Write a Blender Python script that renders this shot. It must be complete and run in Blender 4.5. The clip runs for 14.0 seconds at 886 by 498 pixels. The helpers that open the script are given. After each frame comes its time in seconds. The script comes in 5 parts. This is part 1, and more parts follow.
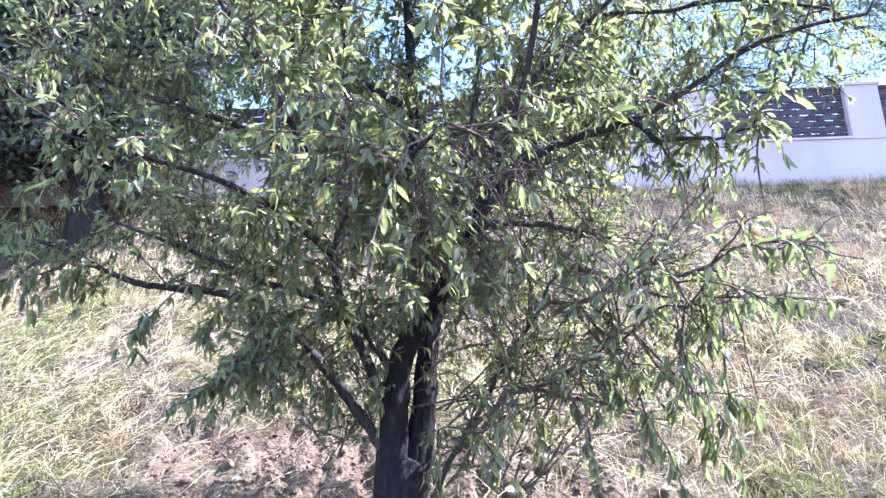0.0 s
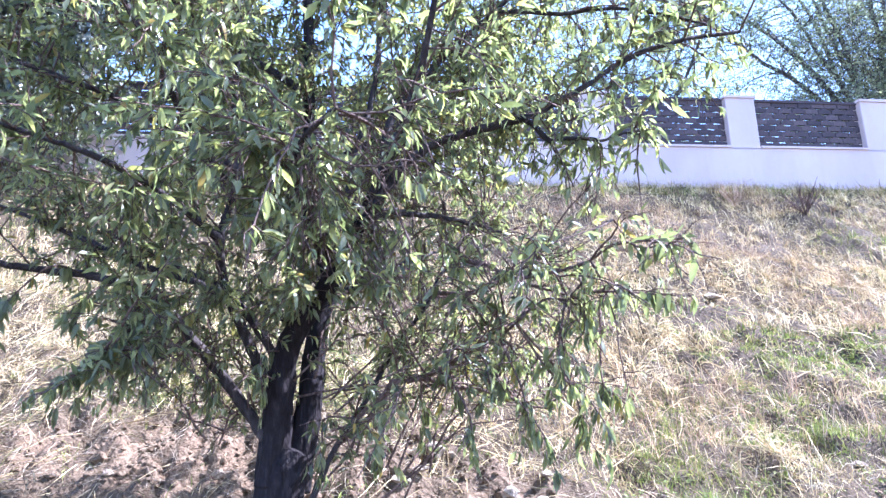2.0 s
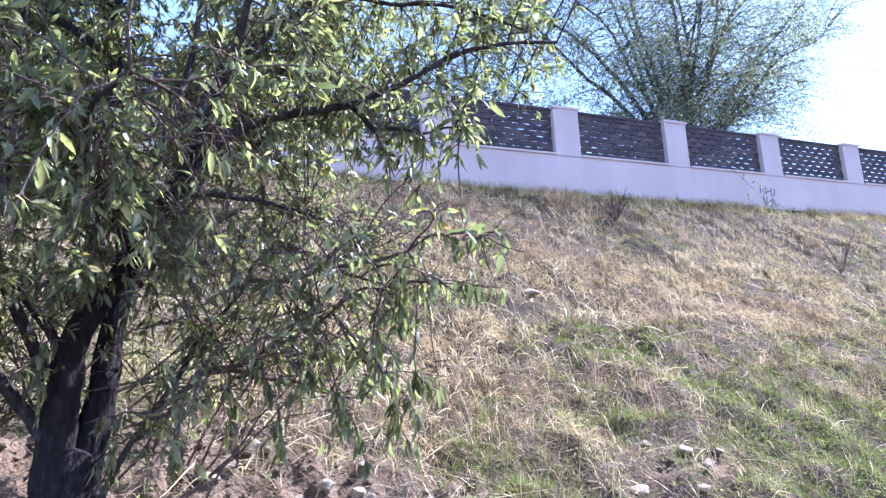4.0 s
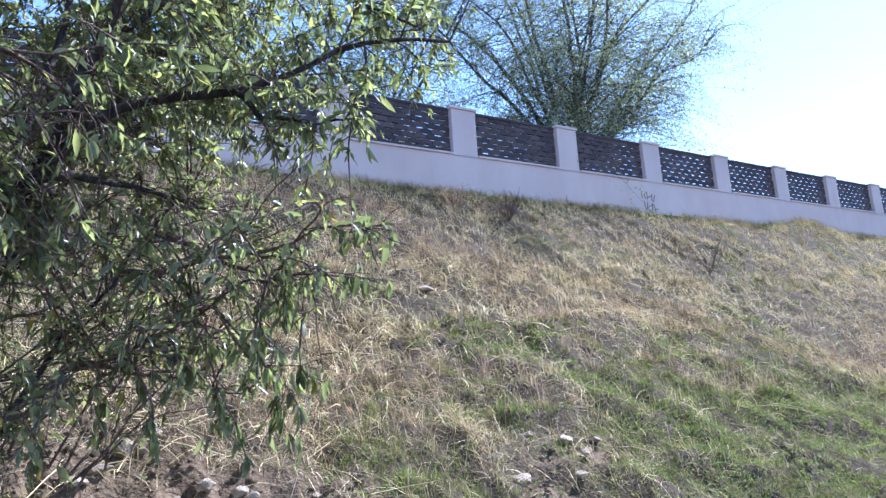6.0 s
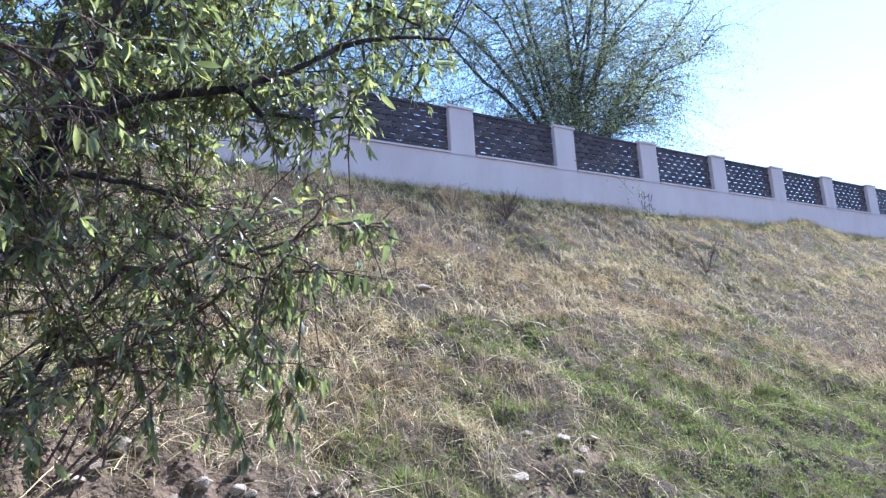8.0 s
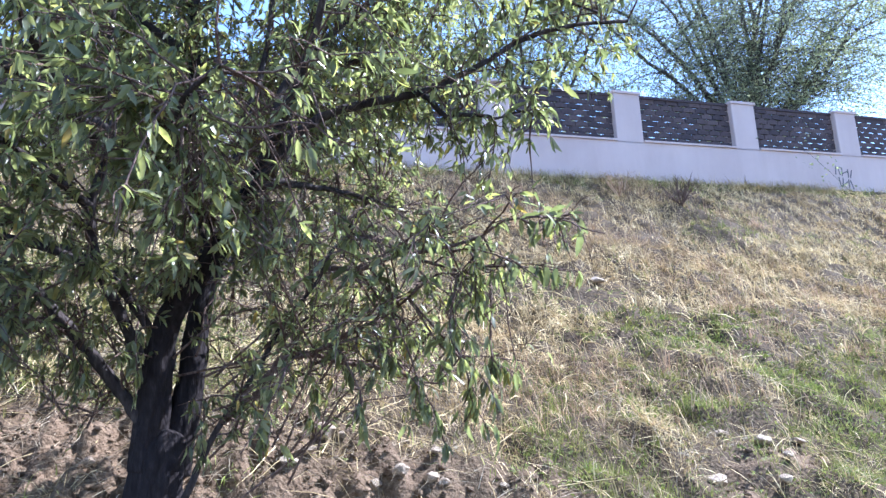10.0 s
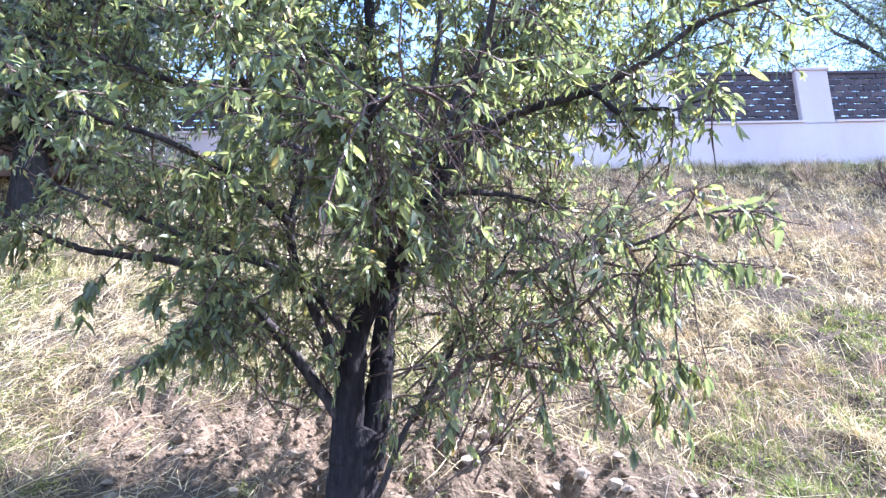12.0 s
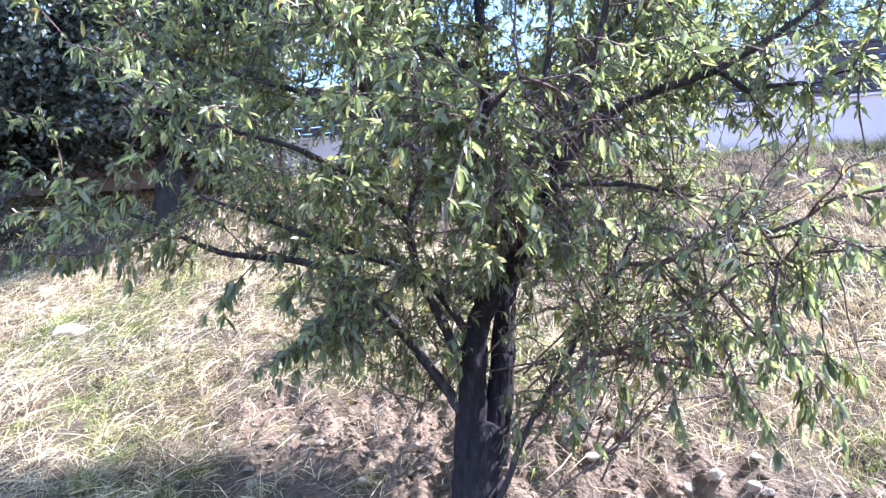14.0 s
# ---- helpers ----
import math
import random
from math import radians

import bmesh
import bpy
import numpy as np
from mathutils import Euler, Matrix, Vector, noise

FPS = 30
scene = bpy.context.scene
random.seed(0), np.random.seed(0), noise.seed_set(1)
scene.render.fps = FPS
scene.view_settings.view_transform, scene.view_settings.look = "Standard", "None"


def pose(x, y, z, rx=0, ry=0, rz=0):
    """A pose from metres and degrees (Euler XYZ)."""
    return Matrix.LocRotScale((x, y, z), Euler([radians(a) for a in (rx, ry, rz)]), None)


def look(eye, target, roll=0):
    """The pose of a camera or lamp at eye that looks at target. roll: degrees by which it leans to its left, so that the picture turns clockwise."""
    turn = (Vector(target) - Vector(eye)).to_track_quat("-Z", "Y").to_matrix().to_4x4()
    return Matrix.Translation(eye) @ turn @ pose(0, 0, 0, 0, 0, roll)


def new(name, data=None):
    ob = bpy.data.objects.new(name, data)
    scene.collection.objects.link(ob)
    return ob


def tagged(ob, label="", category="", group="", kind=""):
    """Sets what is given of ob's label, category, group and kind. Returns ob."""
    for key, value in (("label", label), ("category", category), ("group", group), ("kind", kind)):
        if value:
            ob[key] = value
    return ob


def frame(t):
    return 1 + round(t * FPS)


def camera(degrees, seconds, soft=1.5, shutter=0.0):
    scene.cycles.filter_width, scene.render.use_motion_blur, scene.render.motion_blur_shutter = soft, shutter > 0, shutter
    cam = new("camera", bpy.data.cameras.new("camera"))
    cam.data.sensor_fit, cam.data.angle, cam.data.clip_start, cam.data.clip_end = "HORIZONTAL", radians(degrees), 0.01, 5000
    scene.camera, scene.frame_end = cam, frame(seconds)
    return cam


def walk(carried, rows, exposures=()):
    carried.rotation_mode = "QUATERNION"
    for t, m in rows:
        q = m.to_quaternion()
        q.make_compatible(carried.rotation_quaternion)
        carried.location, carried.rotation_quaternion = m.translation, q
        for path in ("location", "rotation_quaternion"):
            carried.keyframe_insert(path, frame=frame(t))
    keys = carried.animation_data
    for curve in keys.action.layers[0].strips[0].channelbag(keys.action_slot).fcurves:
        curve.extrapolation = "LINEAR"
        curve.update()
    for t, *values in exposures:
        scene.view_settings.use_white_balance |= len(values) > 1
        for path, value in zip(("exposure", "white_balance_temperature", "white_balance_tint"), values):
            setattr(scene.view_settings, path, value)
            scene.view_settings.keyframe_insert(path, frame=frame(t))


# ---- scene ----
# ---- camera ----
cam = camera(68.88, 14.0, soft=1.45)
ROWS = [
    (0.0, -0.000, -0.000, 1.620, 13.88, 1.64, 0.31),
    (0.5, 0.005, -0.001, 1.619, 13.57, 1.58, -1.24),
    (1.0, 0.019, 0.004, 1.624, 13.12, 1.58, -3.50),
    (1.5, 0.033, 0.001, 1.627, 12.91, 1.64, -5.54),
    (2.0, 0.053, -0.001, 1.619, 12.71, 1.76, -8.34),
    (2.5, 0.078, 0.004, 1.609, 12.29, 2.10, -11.73),
    (3.0, 0.109, 0.006, 1.607, 11.96, 2.13, -15.69),
    (3.5, 0.132, 0.008, 1.601, 11.83, 2.65, -19.64),
    (4.0, 0.140, 0.011, 1.602, 11.63, 2.66, -22.54),
    (6.5, 0.174, -0.022, 1.578, 10.86, 3.56, -33.11),
    (7.0, 0.176, -0.022, 1.578, 10.80, 3.57, -33.98),
    (9.5, 0.098, 0.027, 1.582, 11.06, 2.64, -21.86),
    (10.0, 0.073, 0.032, 1.578, 11.16, 2.65, -17.47),
    (10.5, 0.051, 0.026, 1.583, 11.33, 2.31, -14.16),
    (11.0, 0.033, 0.024, 1.578, 11.71, 2.10, -10.40),
    (11.5, 0.023, 0.031, 1.570, 11.71, 1.90, -6.37),
    (12.0, 0.009, 0.028, 1.577, 12.02, 1.89, -3.23),
    (12.5, 0.001, 0.028, 1.574, 12.07, 2.01, -0.50),
    (13.0, -0.009, 0.025, 1.577, 12.06, 1.98, 1.23),
    (13.5, -0.011, 0.027, 1.576, 12.05, 1.55, 3.05),
    (14.0, -0.022, 0.030, 1.578, 11.89, 1.53, 6.68),
]
EXPOSURES = [(0.0, 2.7, 5150, 24), (2.5, 2.72, 5130, 27), (3.6, 2.28, 5200, 28), (6.5, 1.6, 5150, 17), (9.5, 1.82, 5300, 17), (10.6, 2.35, 5330, 20), (11.2, 2.65, 5300, 21), (14.0, 2.66, 5220, 23)]
walk(cam, [(t, pose(x, y, z, 90 + pitch, roll, yaw)) for t, x, y, z, pitch, roll, yaw in ROWS], EXPOSURES)

# ---- light ----
SUN_EL, SUN_AZ = radians(47), radians(83)
world = bpy.data.worlds.new("sky")
scene.world = world
world.use_nodes = True
wn = world.node_tree.nodes
sky = wn.new("ShaderNodeTexSky")
sky.sky_type, sky.sun_disc = "NISHITA", False
sky.sun_elevation, sky.sun_rotation = SUN_EL, SUN_AZ
sky.air_density, sky.dust_density, sky.ozone_density = 1.0, 0.1, 1.0
world.node_tree.links.new(sky.outputs[0], wn["Background"].inputs[0])
wn["Background"].inputs[1].default_value = 0.13
sun = new("sun", bpy.data.lights.new("sun", "SUN"))
sun.data.energy, sun.data.angle, sun.data.color = 5.0, radians(0.53), (1.0, 0.965, 0.91)
TO_SUN = Vector((math.sin(SUN_AZ) * math.cos(SUN_EL), math.cos(SUN_AZ) * math.cos(SUN_EL), math.sin(SUN_EL)))
sun.matrix_world = look(Vector((0, 0, 40)) + TO_SUN * 40, (0, 0, 40))


# ---- materials ----
def material(name, rough=0.8, spec=0.3):
    m = bpy.data.materials.new(name)
    m.use_nodes = True
    b = m.node_tree.nodes["Principled BSDF"]
    b.inputs["Roughness"].default_value = rough
    b.inputs["Specular IOR Level"].default_value = spec
    return m, m.node_tree.nodes, m.node_tree.links, b


def noise_ramp(n, l, scale, stops, detail=6.0, rough=0.6, vector=None, source=None):
    """A colour ramp over noise (or over another value)."""
    ramp = n.new("ShaderNodeValToRGB")
    while len(ramp.color_ramp.elements) < len(stops):
        ramp.color_ramp.elements.new(0.5)
    for e, (at, c) in zip(ramp.color_ramp.elements, stops):
        e.position, e.color = at, (*c, 1)
    if source is None:
        tex = n.new("ShaderNodeTexNoise")
        tex.inputs["Scale"].default_value, tex.inputs["Detail"].default_value, tex.inputs["Roughness"].default_value = scale, detail, rough
        if vector is not None:
            l.new(vector, tex.inputs["Vector"])
        source = tex.outputs["Fac"]
    l.new(source, ramp.inputs["Fac"])
    return ramp.outputs["Color"]


def mix(n, l, a, b, fac, mode="MIX"):
    m = n.new("ShaderNodeMix")
    m.data_type, m.blend_type = "RGBA", mode
    for socket, v in ((m.inputs[0], fac), (m.inputs[6], a), (m.inputs[7], b)):
        if isinstance(v, bpy.types.NodeSocket):
            l.new(v, socket)
        elif isinstance(v, tuple):
            socket.default_value = (*v, 1)
        else:
            socket.default_value = v
    return m.outputs[2]


def relief(n, l, b, scale, strength, distance=0.01, detail=8.0, vector=None):
    tex, bump = n.new("ShaderNodeTexNoise"), n.new("ShaderNodeBump")
    tex.inputs["Scale"].default_value, tex.inputs["Detail"].default_value = scale, detail
    if vector is not None:
        l.new(vector, tex.inputs["Vector"])
    bump.inputs["Strength"].default_value, bump.inputs["Distance"].default_value = strength, distance
    l.new(tex.outputs["Fac"], bump.inputs["Height"])
    l.new(bump.outputs[0], b.inputs["Normal"])
    return tex


def world_place(n):
    return n.new("ShaderNodeNewGeometry").outputs["Position"]


def make_soil(name="soil", masked=True):
    m, n, l, b = material(name, 0.95, 0.1)
    p = world_place(n)
    fine = noise_ramp(n, l, 26, [(0.32, (0.065, 0.043, 0.028)), (0.5, (0.135, 0.094, 0.063)), (0.72, (0.27, 0.20, 0.137))], 9, 0.7, p)
    broad = noise_ramp(n, l, 1.3, [(0.35, (0.10, 0.069, 0.042)), (0.65, (0.185, 0.13, 0.082))], 5, 0.6, p)
    # thatch under the grass, its colour darkened as shade between the blades
    shaded_thatch = noise_ramp(n, l, 40, [(0.3, (0.035, 0.026, 0.017)), (0.6, (0.095, 0.07, 0.044)), (0.8, (0.22, 0.165, 0.105))], 8, 0.7, p)
    mask = n.new("ShaderNodeAttribute")
    mask.attribute_name = "bare_soil"
    earth = mix(n, l, fine, broad, 0.4)
    l.new(mix(n, l, shaded_thatch, earth, mask.outputs["Fac"]) if masked else earth, b.inputs["Base Color"])
    relief(n, l, b, 38, 0.9, 0.03, 9, p)
    return m


def make_blade(name, stops, green):
    """Dry or green grass: the colour differs from blade to blade and from patch to patch."""
    m, n, l, b = material(name, 0.85, 0.12)
    island = n.new("ShaderNodeNewGeometry")
    c = noise_ramp(n, l, 0, stops, source=island.outputs["Random Per Island"])
    patch = noise_ramp(n, l, 1.1, [(0.38, (0.72, 0.66, 0.62)), (0.62, (1.0, 1.0, 1.0))], 4, 0.6, island.outputs["Position"])
    c = mix(n, l, c, patch, 0.8, "MULTIPLY")
    tuft = noise_ramp(n, l, 5.5, [(0.36, (0.42, 0.39, 0.36)), (0.5, (0.95, 0.93, 0.92)), (0.64, (1.2, 1.18, 1.15))], 3, 0.6, island.outputs["Position"])
    c = mix(n, l, c, tuft, 0.85, "MULTIPLY")
    l.new(c, b.inputs["Base Color"])
    t, s = n.new("ShaderNodeBsdfTranslucent"), n.new("ShaderNodeMixShader")
    l.new(c, t.inputs["Color"])
    s.inputs[0].default_value = green
    l.new(b.outputs[0], s.inputs[1])
    l.new(t.outputs[0], s.inputs[2])
    l.new(s.outputs[0], n["Material Output"].inputs["Surface"])
    return m


def make_leaf(name, stops, through_light, rough=0.36, per_object=False, glow=(1.12, 1.2, 0.68)):
    m, n, l, b = material(name, rough, 0.5)
    rnd = n.new("ShaderNodeObjectInfo").outputs["Random"] if per_object else n.new("ShaderNodeNewGeometry").outputs["Random Per Island"]
    c = noise_ramp(n, l, 0, stops, source=rnd)
    spots = noise_ramp(n, l, 45, [(0.32, (0.75, 0.7, 0.6)), (0.55, (1, 1, 1))], 5, 0.6, world_place(n))
    c = mix(n, l, c, spots, 0.7, "MULTIPLY")
    l.new(c, b.inputs["Base Color"])
    t, s = n.new("ShaderNodeBsdfTranslucent"), n.new("ShaderNodeMixShader")
    l.new(mix(n, l, c, glow, 1.0, "MULTIPLY"), t.inputs["Color"])
    s.inputs[0].default_value = through_light
    l.new(b.outputs[0], s.inputs[1])
    l.new(t.outputs[0], s.inputs[2])
    l.new(s.outputs[0], n["Material Output"].inputs["Surface"])
    return m


def make_bark(name, dark, mid, pale, scale=1.0):
    m, n, l, b = material(name, 0.92, 0.15)
    co = n.new("ShaderNodeMapping")
    co.inputs["Scale"].default_value = (22 * scale, 22 * scale, 7 * scale)
    l.new(n.new("ShaderNodeTexCoord").outputs["Object"], co.inputs["Vector"])
    ridges = noise_ramp(n, l, 1.6, [(0.33, dark), (0.55, mid), (0.78, pale)], 8, 0.65, co.outputs[0])
    l.new(ridges, b.inputs["Base Color"])
    relief(n, l, b, 1.9, 1.0, 0.02, 9, co.outputs[0])
    return m


def make_plaster():
    """Painted cement plaster, a little stained."""
    m, n, l, b = material("painted_plaster", 0.9, 0.2)
    p = world_place(n)
    base = noise_ramp(n, l, 0.8, [(0.3, (0.50, 0.405, 0.385)), (0.7, (0.58, 0.48, 0.455))], 6, 0.6, p)
    co = n.new("ShaderNodeMapping")
    co.inputs["Scale"].default_value = (3.5, 3.5, 0.7)
    l.new(p, co.inputs["Vector"])
    runs = noise_ramp(n, l, 1.0, [(0.25, (0.86, 0.84, 0.82)), (0.6, (1, 1, 1))], 7, 0.65, co.outputs[0])
    l.new(mix(n, l, base, runs, 0.6, "MULTIPLY"), b.inputs["Base Color"])
    relief(n, l, b, 70, 0.35, 0.006, 6, p)
    return m


def make_brick(per_object):
    m, n, l, b = material("dark_brick", 0.85, 0.25)
    rnd = n.new("ShaderNodeObjectInfo").outputs["Random"] if per_object else n.new("ShaderNodeNewGeometry").outputs["Random Per Island"]
    c = noise_ramp(n, l, 0, [(0.0, (0.055, 0.045, 0.05)), (0.5, (0.08, 0.062, 0.065)), (1.0, (0.11, 0.085, 0.085))], source=rnd)
    dust = noise_ramp(n, l, 30, [(0.35, (0.7, 0.7, 0.72)), (0.7, (1.15, 1.1, 1.1))], 7, 0.6, world_place(n))
    l.new(mix(n, l, c, dust, 0.8, "MULTIPLY"), b.inputs["Base Color"])
    relief(n, l, b, 60, 0.5, 0.006, 6, world_place(n))
    return m


def make_stone():
    m, n, l, b = material("pale_stone", 0.9, 0.2)
    co = n.new("ShaderNodeTexCoord").outputs["Object"]
    c = noise_ramp(n, l, 9, [(0.28, (0.29, 0.235, 0.17)), (0.5, (0.45, 0.375, 0.285)), (0.72, (0.58, 0.495, 0.39))], 9, 0.65, co)
    tone = noise_ramp(n, l, 0, [(0.0, (0.72, 0.68, 0.64)), (1.0, (1.05, 1.02, 1.0))], source=n.new("ShaderNodeObjectInfo").outputs["Random"])
    l.new(mix(n, l, c, tone, 1.0, "MULTIPLY"), b.inputs["Base Color"])
    relief(n, l, b, 24, 0.8, 0.02, 9, co)
    return m


SOIL, CLOD = make_soil(), make_soil("clod_soil", False)
STRAW = make_blade("dry_grass", [(0.0, (0.13, 0.093, 0.05)), (0.25, (0.48, 0.38, 0.2)), (0.65, (0.69, 0.57, 0.315)), (1.0, (0.85, 0.73, 0.43))], 0.2)
WEATHERED = make_blade("weathered_grass", [(0.0, (0.10, 0.08, 0.055)), (0.35, (0.23, 0.19, 0.13)), (0.7, (0.38, 0.325, 0.23)), (1.0, (0.58, 0.52, 0.39))], 0.3)
RUST = make_blade("rusty_grass", [(0.0, (0.36, 0.23, 0.14)), (0.5, (0.52, 0.39, 0.26)), (1.0, (0.68, 0.54, 0.38))], 0.3)
GREEN = make_blade("green_grass", [(0.0, (0.095, 0.13, 0.032)), (0.5, (0.225, 0.27, 0.068)), (1.0, (0.43, 0.44, 0.15))], 0.35)
WEED = make_leaf("weed_leaf", [(0.0, (0.10, 0.13, 0.04)), (0.6, (0.19, 0.23, 0.075)), (1.0, (0.34, 0.34, 0.15))], 0.35, 0.95)
LEAF_STOPS = [(0.0, (0.098, 0.114, 0.064)), (0.35, (0.188, 0.207, 0.122)), (0.75, (0.298, 0.312, 0.188)), (0.955, (0.42, 0.42, 0.19)), (1.0, (0.36, 0.25, 0.09))]
LEAF = make_leaf("almond_leaf", LEAF_STOPS, 0.62, 0.32)
LEAF_SINGLE = make_leaf("almond_leaf_single", LEAF_STOPS, 0.62, 0.32, per_object=True)
# elm leaf colour paled and greyed to carry the glare haze over it
HAZED_LEAF = make_leaf("hazed_elm_leaf", [(0.0, (0.17, 0.195, 0.155)), (0.6, (0.26, 0.285, 0.225)), (1.0, (0.36, 0.37, 0.29))], 0.58, 0.5)
DARK_LEAF = make_leaf("evergreen_leaf", [(0.0, (0.05, 0.06, 0.048)), (0.6, (0.08, 0.095, 0.072)), (1.0, (0.20, 0.21, 0.15))], 0.2, 0.45)
SHRUB_LEAF = make_leaf("shrub_leaf", [(0.0, (0.09, 0.12, 0.05)), (0.6, (0.16, 0.20, 0.085)), (1.0, (0.28, 0.31, 0.14))], 0.35, 0.45)
# dark bark: the trunk's shade is put into its colour, glare into the boughs'
SHADED_BARK = make_bark("shaded_almond_bark", (0.010, 0.008, 0.009), (0.022, 0.018, 0.019), (0.055, 0.046, 0.045))
LIT_BOUGH = make_bark("lit_bough_bark", (0.02, 0.016, 0.016), (0.05, 0.041, 0.039), (0.115, 0.095, 0.088))
TWIG = make_bark("twig_bark", (0.055, 0.034, 0.028), (0.14, 0.095, 0.076), (0.28, 0.21, 0.17), 2.0)
DARK_BARK = make_bark("evergreen_bark", (0.015, 0.013, 0.012), (0.035, 0.03, 0.028), (0.07, 0.06, 0.055), 0.6)
FAR_BARK = make_bark("elm_bark", (0.05, 0.045, 0.04), (0.11, 0.10, 0.09), (0.2, 0.18, 0.16), 0.4)
PLASTER = make_plaster()
BRICK, BRICK_STUFF = make_brick(True), make_brick(False)
STONE = make_stone()
PAINT = material("black_spray_paint", 0.6, 0.3)[0]
PAINT.node_tree.nodes["Principled BSDF"].inputs["Base Color"].default_value = (0.09, 0.09, 0.10, 1)


# ---- builders ----
def mesh_of(name, verts, faces, mat, smooth=False):
    """A mesh from arrays: verts (n, 3); faces, a list of arrays (m, 3) or (m, 4)."""
    me = bpy.data.meshes.new(name)
    verts = np.asarray(verts, dtype=np.float32)
    me.vertices.add(len(verts))
    me.vertices.foreach_set("co", verts.ravel())
    loops = np.concatenate([np.asarray(f).ravel() for f in faces]).astype(np.int32)
    sizes = np.concatenate([np.full(len(f), np.asarray(f).shape[1]) for f in faces])
    starts = np.concatenate([[0], np.cumsum(sizes)[:-1]]).astype(np.int32)
    me.loops.add(len(loops))
    me.loops.foreach_set("vertex_index", loops)
    me.polygons.add(len(sizes))
    me.polygons.foreach_set("loop_start", starts)
    if smooth:
        me.polygons.foreach_set("use_smooth", np.ones(len(sizes), dtype=bool))
    me.update(calc_edges=True)
    me.materials.append(mat)
    return me


def part(name, bm, mat, parent=None, label=""):
    """Links a bmesh (or a finished mesh) as one mesh object under a thing or a part."""
    if isinstance(bm, bpy.types.Mesh):
        me = bm
    else:
        me = bpy.data.meshes.new(name)
        bm.to_mesh(me)
        bm.free()
        me.materials.append(mat)
    ob = new(name, me)
    if parent is not None:
        ob.parent = parent
        ob.matrix_parent_inverse = Matrix.LocRotScale(parent.location, parent.rotation_euler, parent.scale).inverted() if parent.parent is None else Matrix.Translation(parent.matrix_world.translation).inverted()
    if label:
        tagged(ob, label)
    return ob


def empty(name, at):
    ob = new(name)
    ob.location = at
    return ob


LATTICE = np.random.RandomState(7).rand(256, 256)


def vnoise(x, y):
    """Smooth value noise on the plan, 0 to 1."""
    x, y = np.asarray(x, float), np.asarray(y, float)
    xi, yi = np.floor(x).astype(int), np.floor(y).astype(int)
    fx, fy = x - xi, y - yi
    fx, fy = fx * fx * (3 - 2 * fx), fy * fy * (3 - 2 * fy)
    a, b = LATTICE[xi % 256, yi % 256], LATTICE[(xi + 1) % 256, yi % 256]
    c, d = LATTICE[xi % 256, (yi + 1) % 256], LATTICE[(xi + 1) % 256, (yi + 1) % 256]
    return (a * (1 - fx) + b * fx) * (1 - fy) + (c * (1 - fx) + d * fx) * fy


WALL_Y = 9.07


def bare(x, y):
    """How bare the soil is: 1 on the cut bank round the tree's foot, 0 on the grass."""
    d = np.minimum(np.hypot((x + 0.1) / 2.0, (y - 3.3) / 0.95), np.hypot((x + 1.2) / 0.95, (y - 4.1) / 0.85))
    d = np.minimum(d, 0.5 + np.hypot((x - 3.0) / 0.9, (y - 3.3) / 0.5))
    scar = np.clip((vnoise(x * 1.7 + 50, y * 2.6 + 9) - 0.73) * 9, 0, 1) * np.clip((5.6 - y) / 1.2, 0, 1) * np.clip((x - 0.6) / 0.6, 0, 1)
    return np.clip(scar + 1.65 - 1.6 * d + 1.5 * (vnoise(x * 2.3, y * 2.3) - 0.5) + 0.7 * (vnoise(x * 6, y * 6 + 3) - 0.5), 0, 1)


def ground_z(x, y):
    """Height of the ground: level at the camera, a bank that steepens up to the wall, level behind it."""
    x, y = np.asarray(x, float), np.asarray(y, float)
    v = np.clip(y - WALL_Y, -11.0, 0.0)
    z = 4.706 + 0.8686 * v + 0.037 * v * v
    near = np.exp(-((x - 3) / 40.0) ** 2) * np.clip((y - 1.7) / 0.9, 0, 1) * np.clip((WALL_Y - y) / 0.8, 0, 1)
    z = z + 0.004 * np.clip(x - 6, -3, 30) * np.clip((y - 3) / 6, 0, 1) + 0.25 * np.exp(-((x - 17.2) / 1.3) ** 2 - ((y - 8.9) / 0.7) ** 2)
    bumps = 0.12 * (vnoise(x * 0.7 + 9, y * 0.7) - 0.5) + 0.07 * (vnoise(x * 1.9, y * 1.9 + 4) - 0.5)
    bumps = bumps + np.clip(1.2 - bare(x, y), 0, 1) * (0.10 * (vnoise(x * 3.7 + 2, y * 3.7) - 0.5) + 0.09 * (vnoise(x * 7.3, y * 7.3 + 8) - 0.5))
    clods = bare(x, y) * (0.16 * (vnoise(x * 4.5, y * 4.5) - 0.45) + 0.13 * (np.abs(vnoise(x * 9, y * 9) - 0.5) * 2 - 0.5) + 0.08 * (vnoise(x * 17 + 5, y * 17) - 0.5) + 0.03 * (vnoise(x * 33, y * 33) - 0.5))
    z = z + near * (bumps + clods)
    z = z - 0.3 * near * np.clip(vnoise(x * 1.7 + 50, y * 2.6 + 9) - 0.70, 0, 0.25) * np.clip((5.6 - y) / 1.2, 0, 1) * np.clip((x - 0.6) / 0.6, 0, 1)
    # the bank's cut edge behind the tree's foot
    cut = np.exp(-((x + 0.1) / 1.7) ** 2)
    z = z + cut * 0.10 / (1 + np.exp(np.clip(-(y - 3.45) / 0.08, -30, 30))) * np.clip((6.5 - y) / 2.5, 0, 1)
    return z


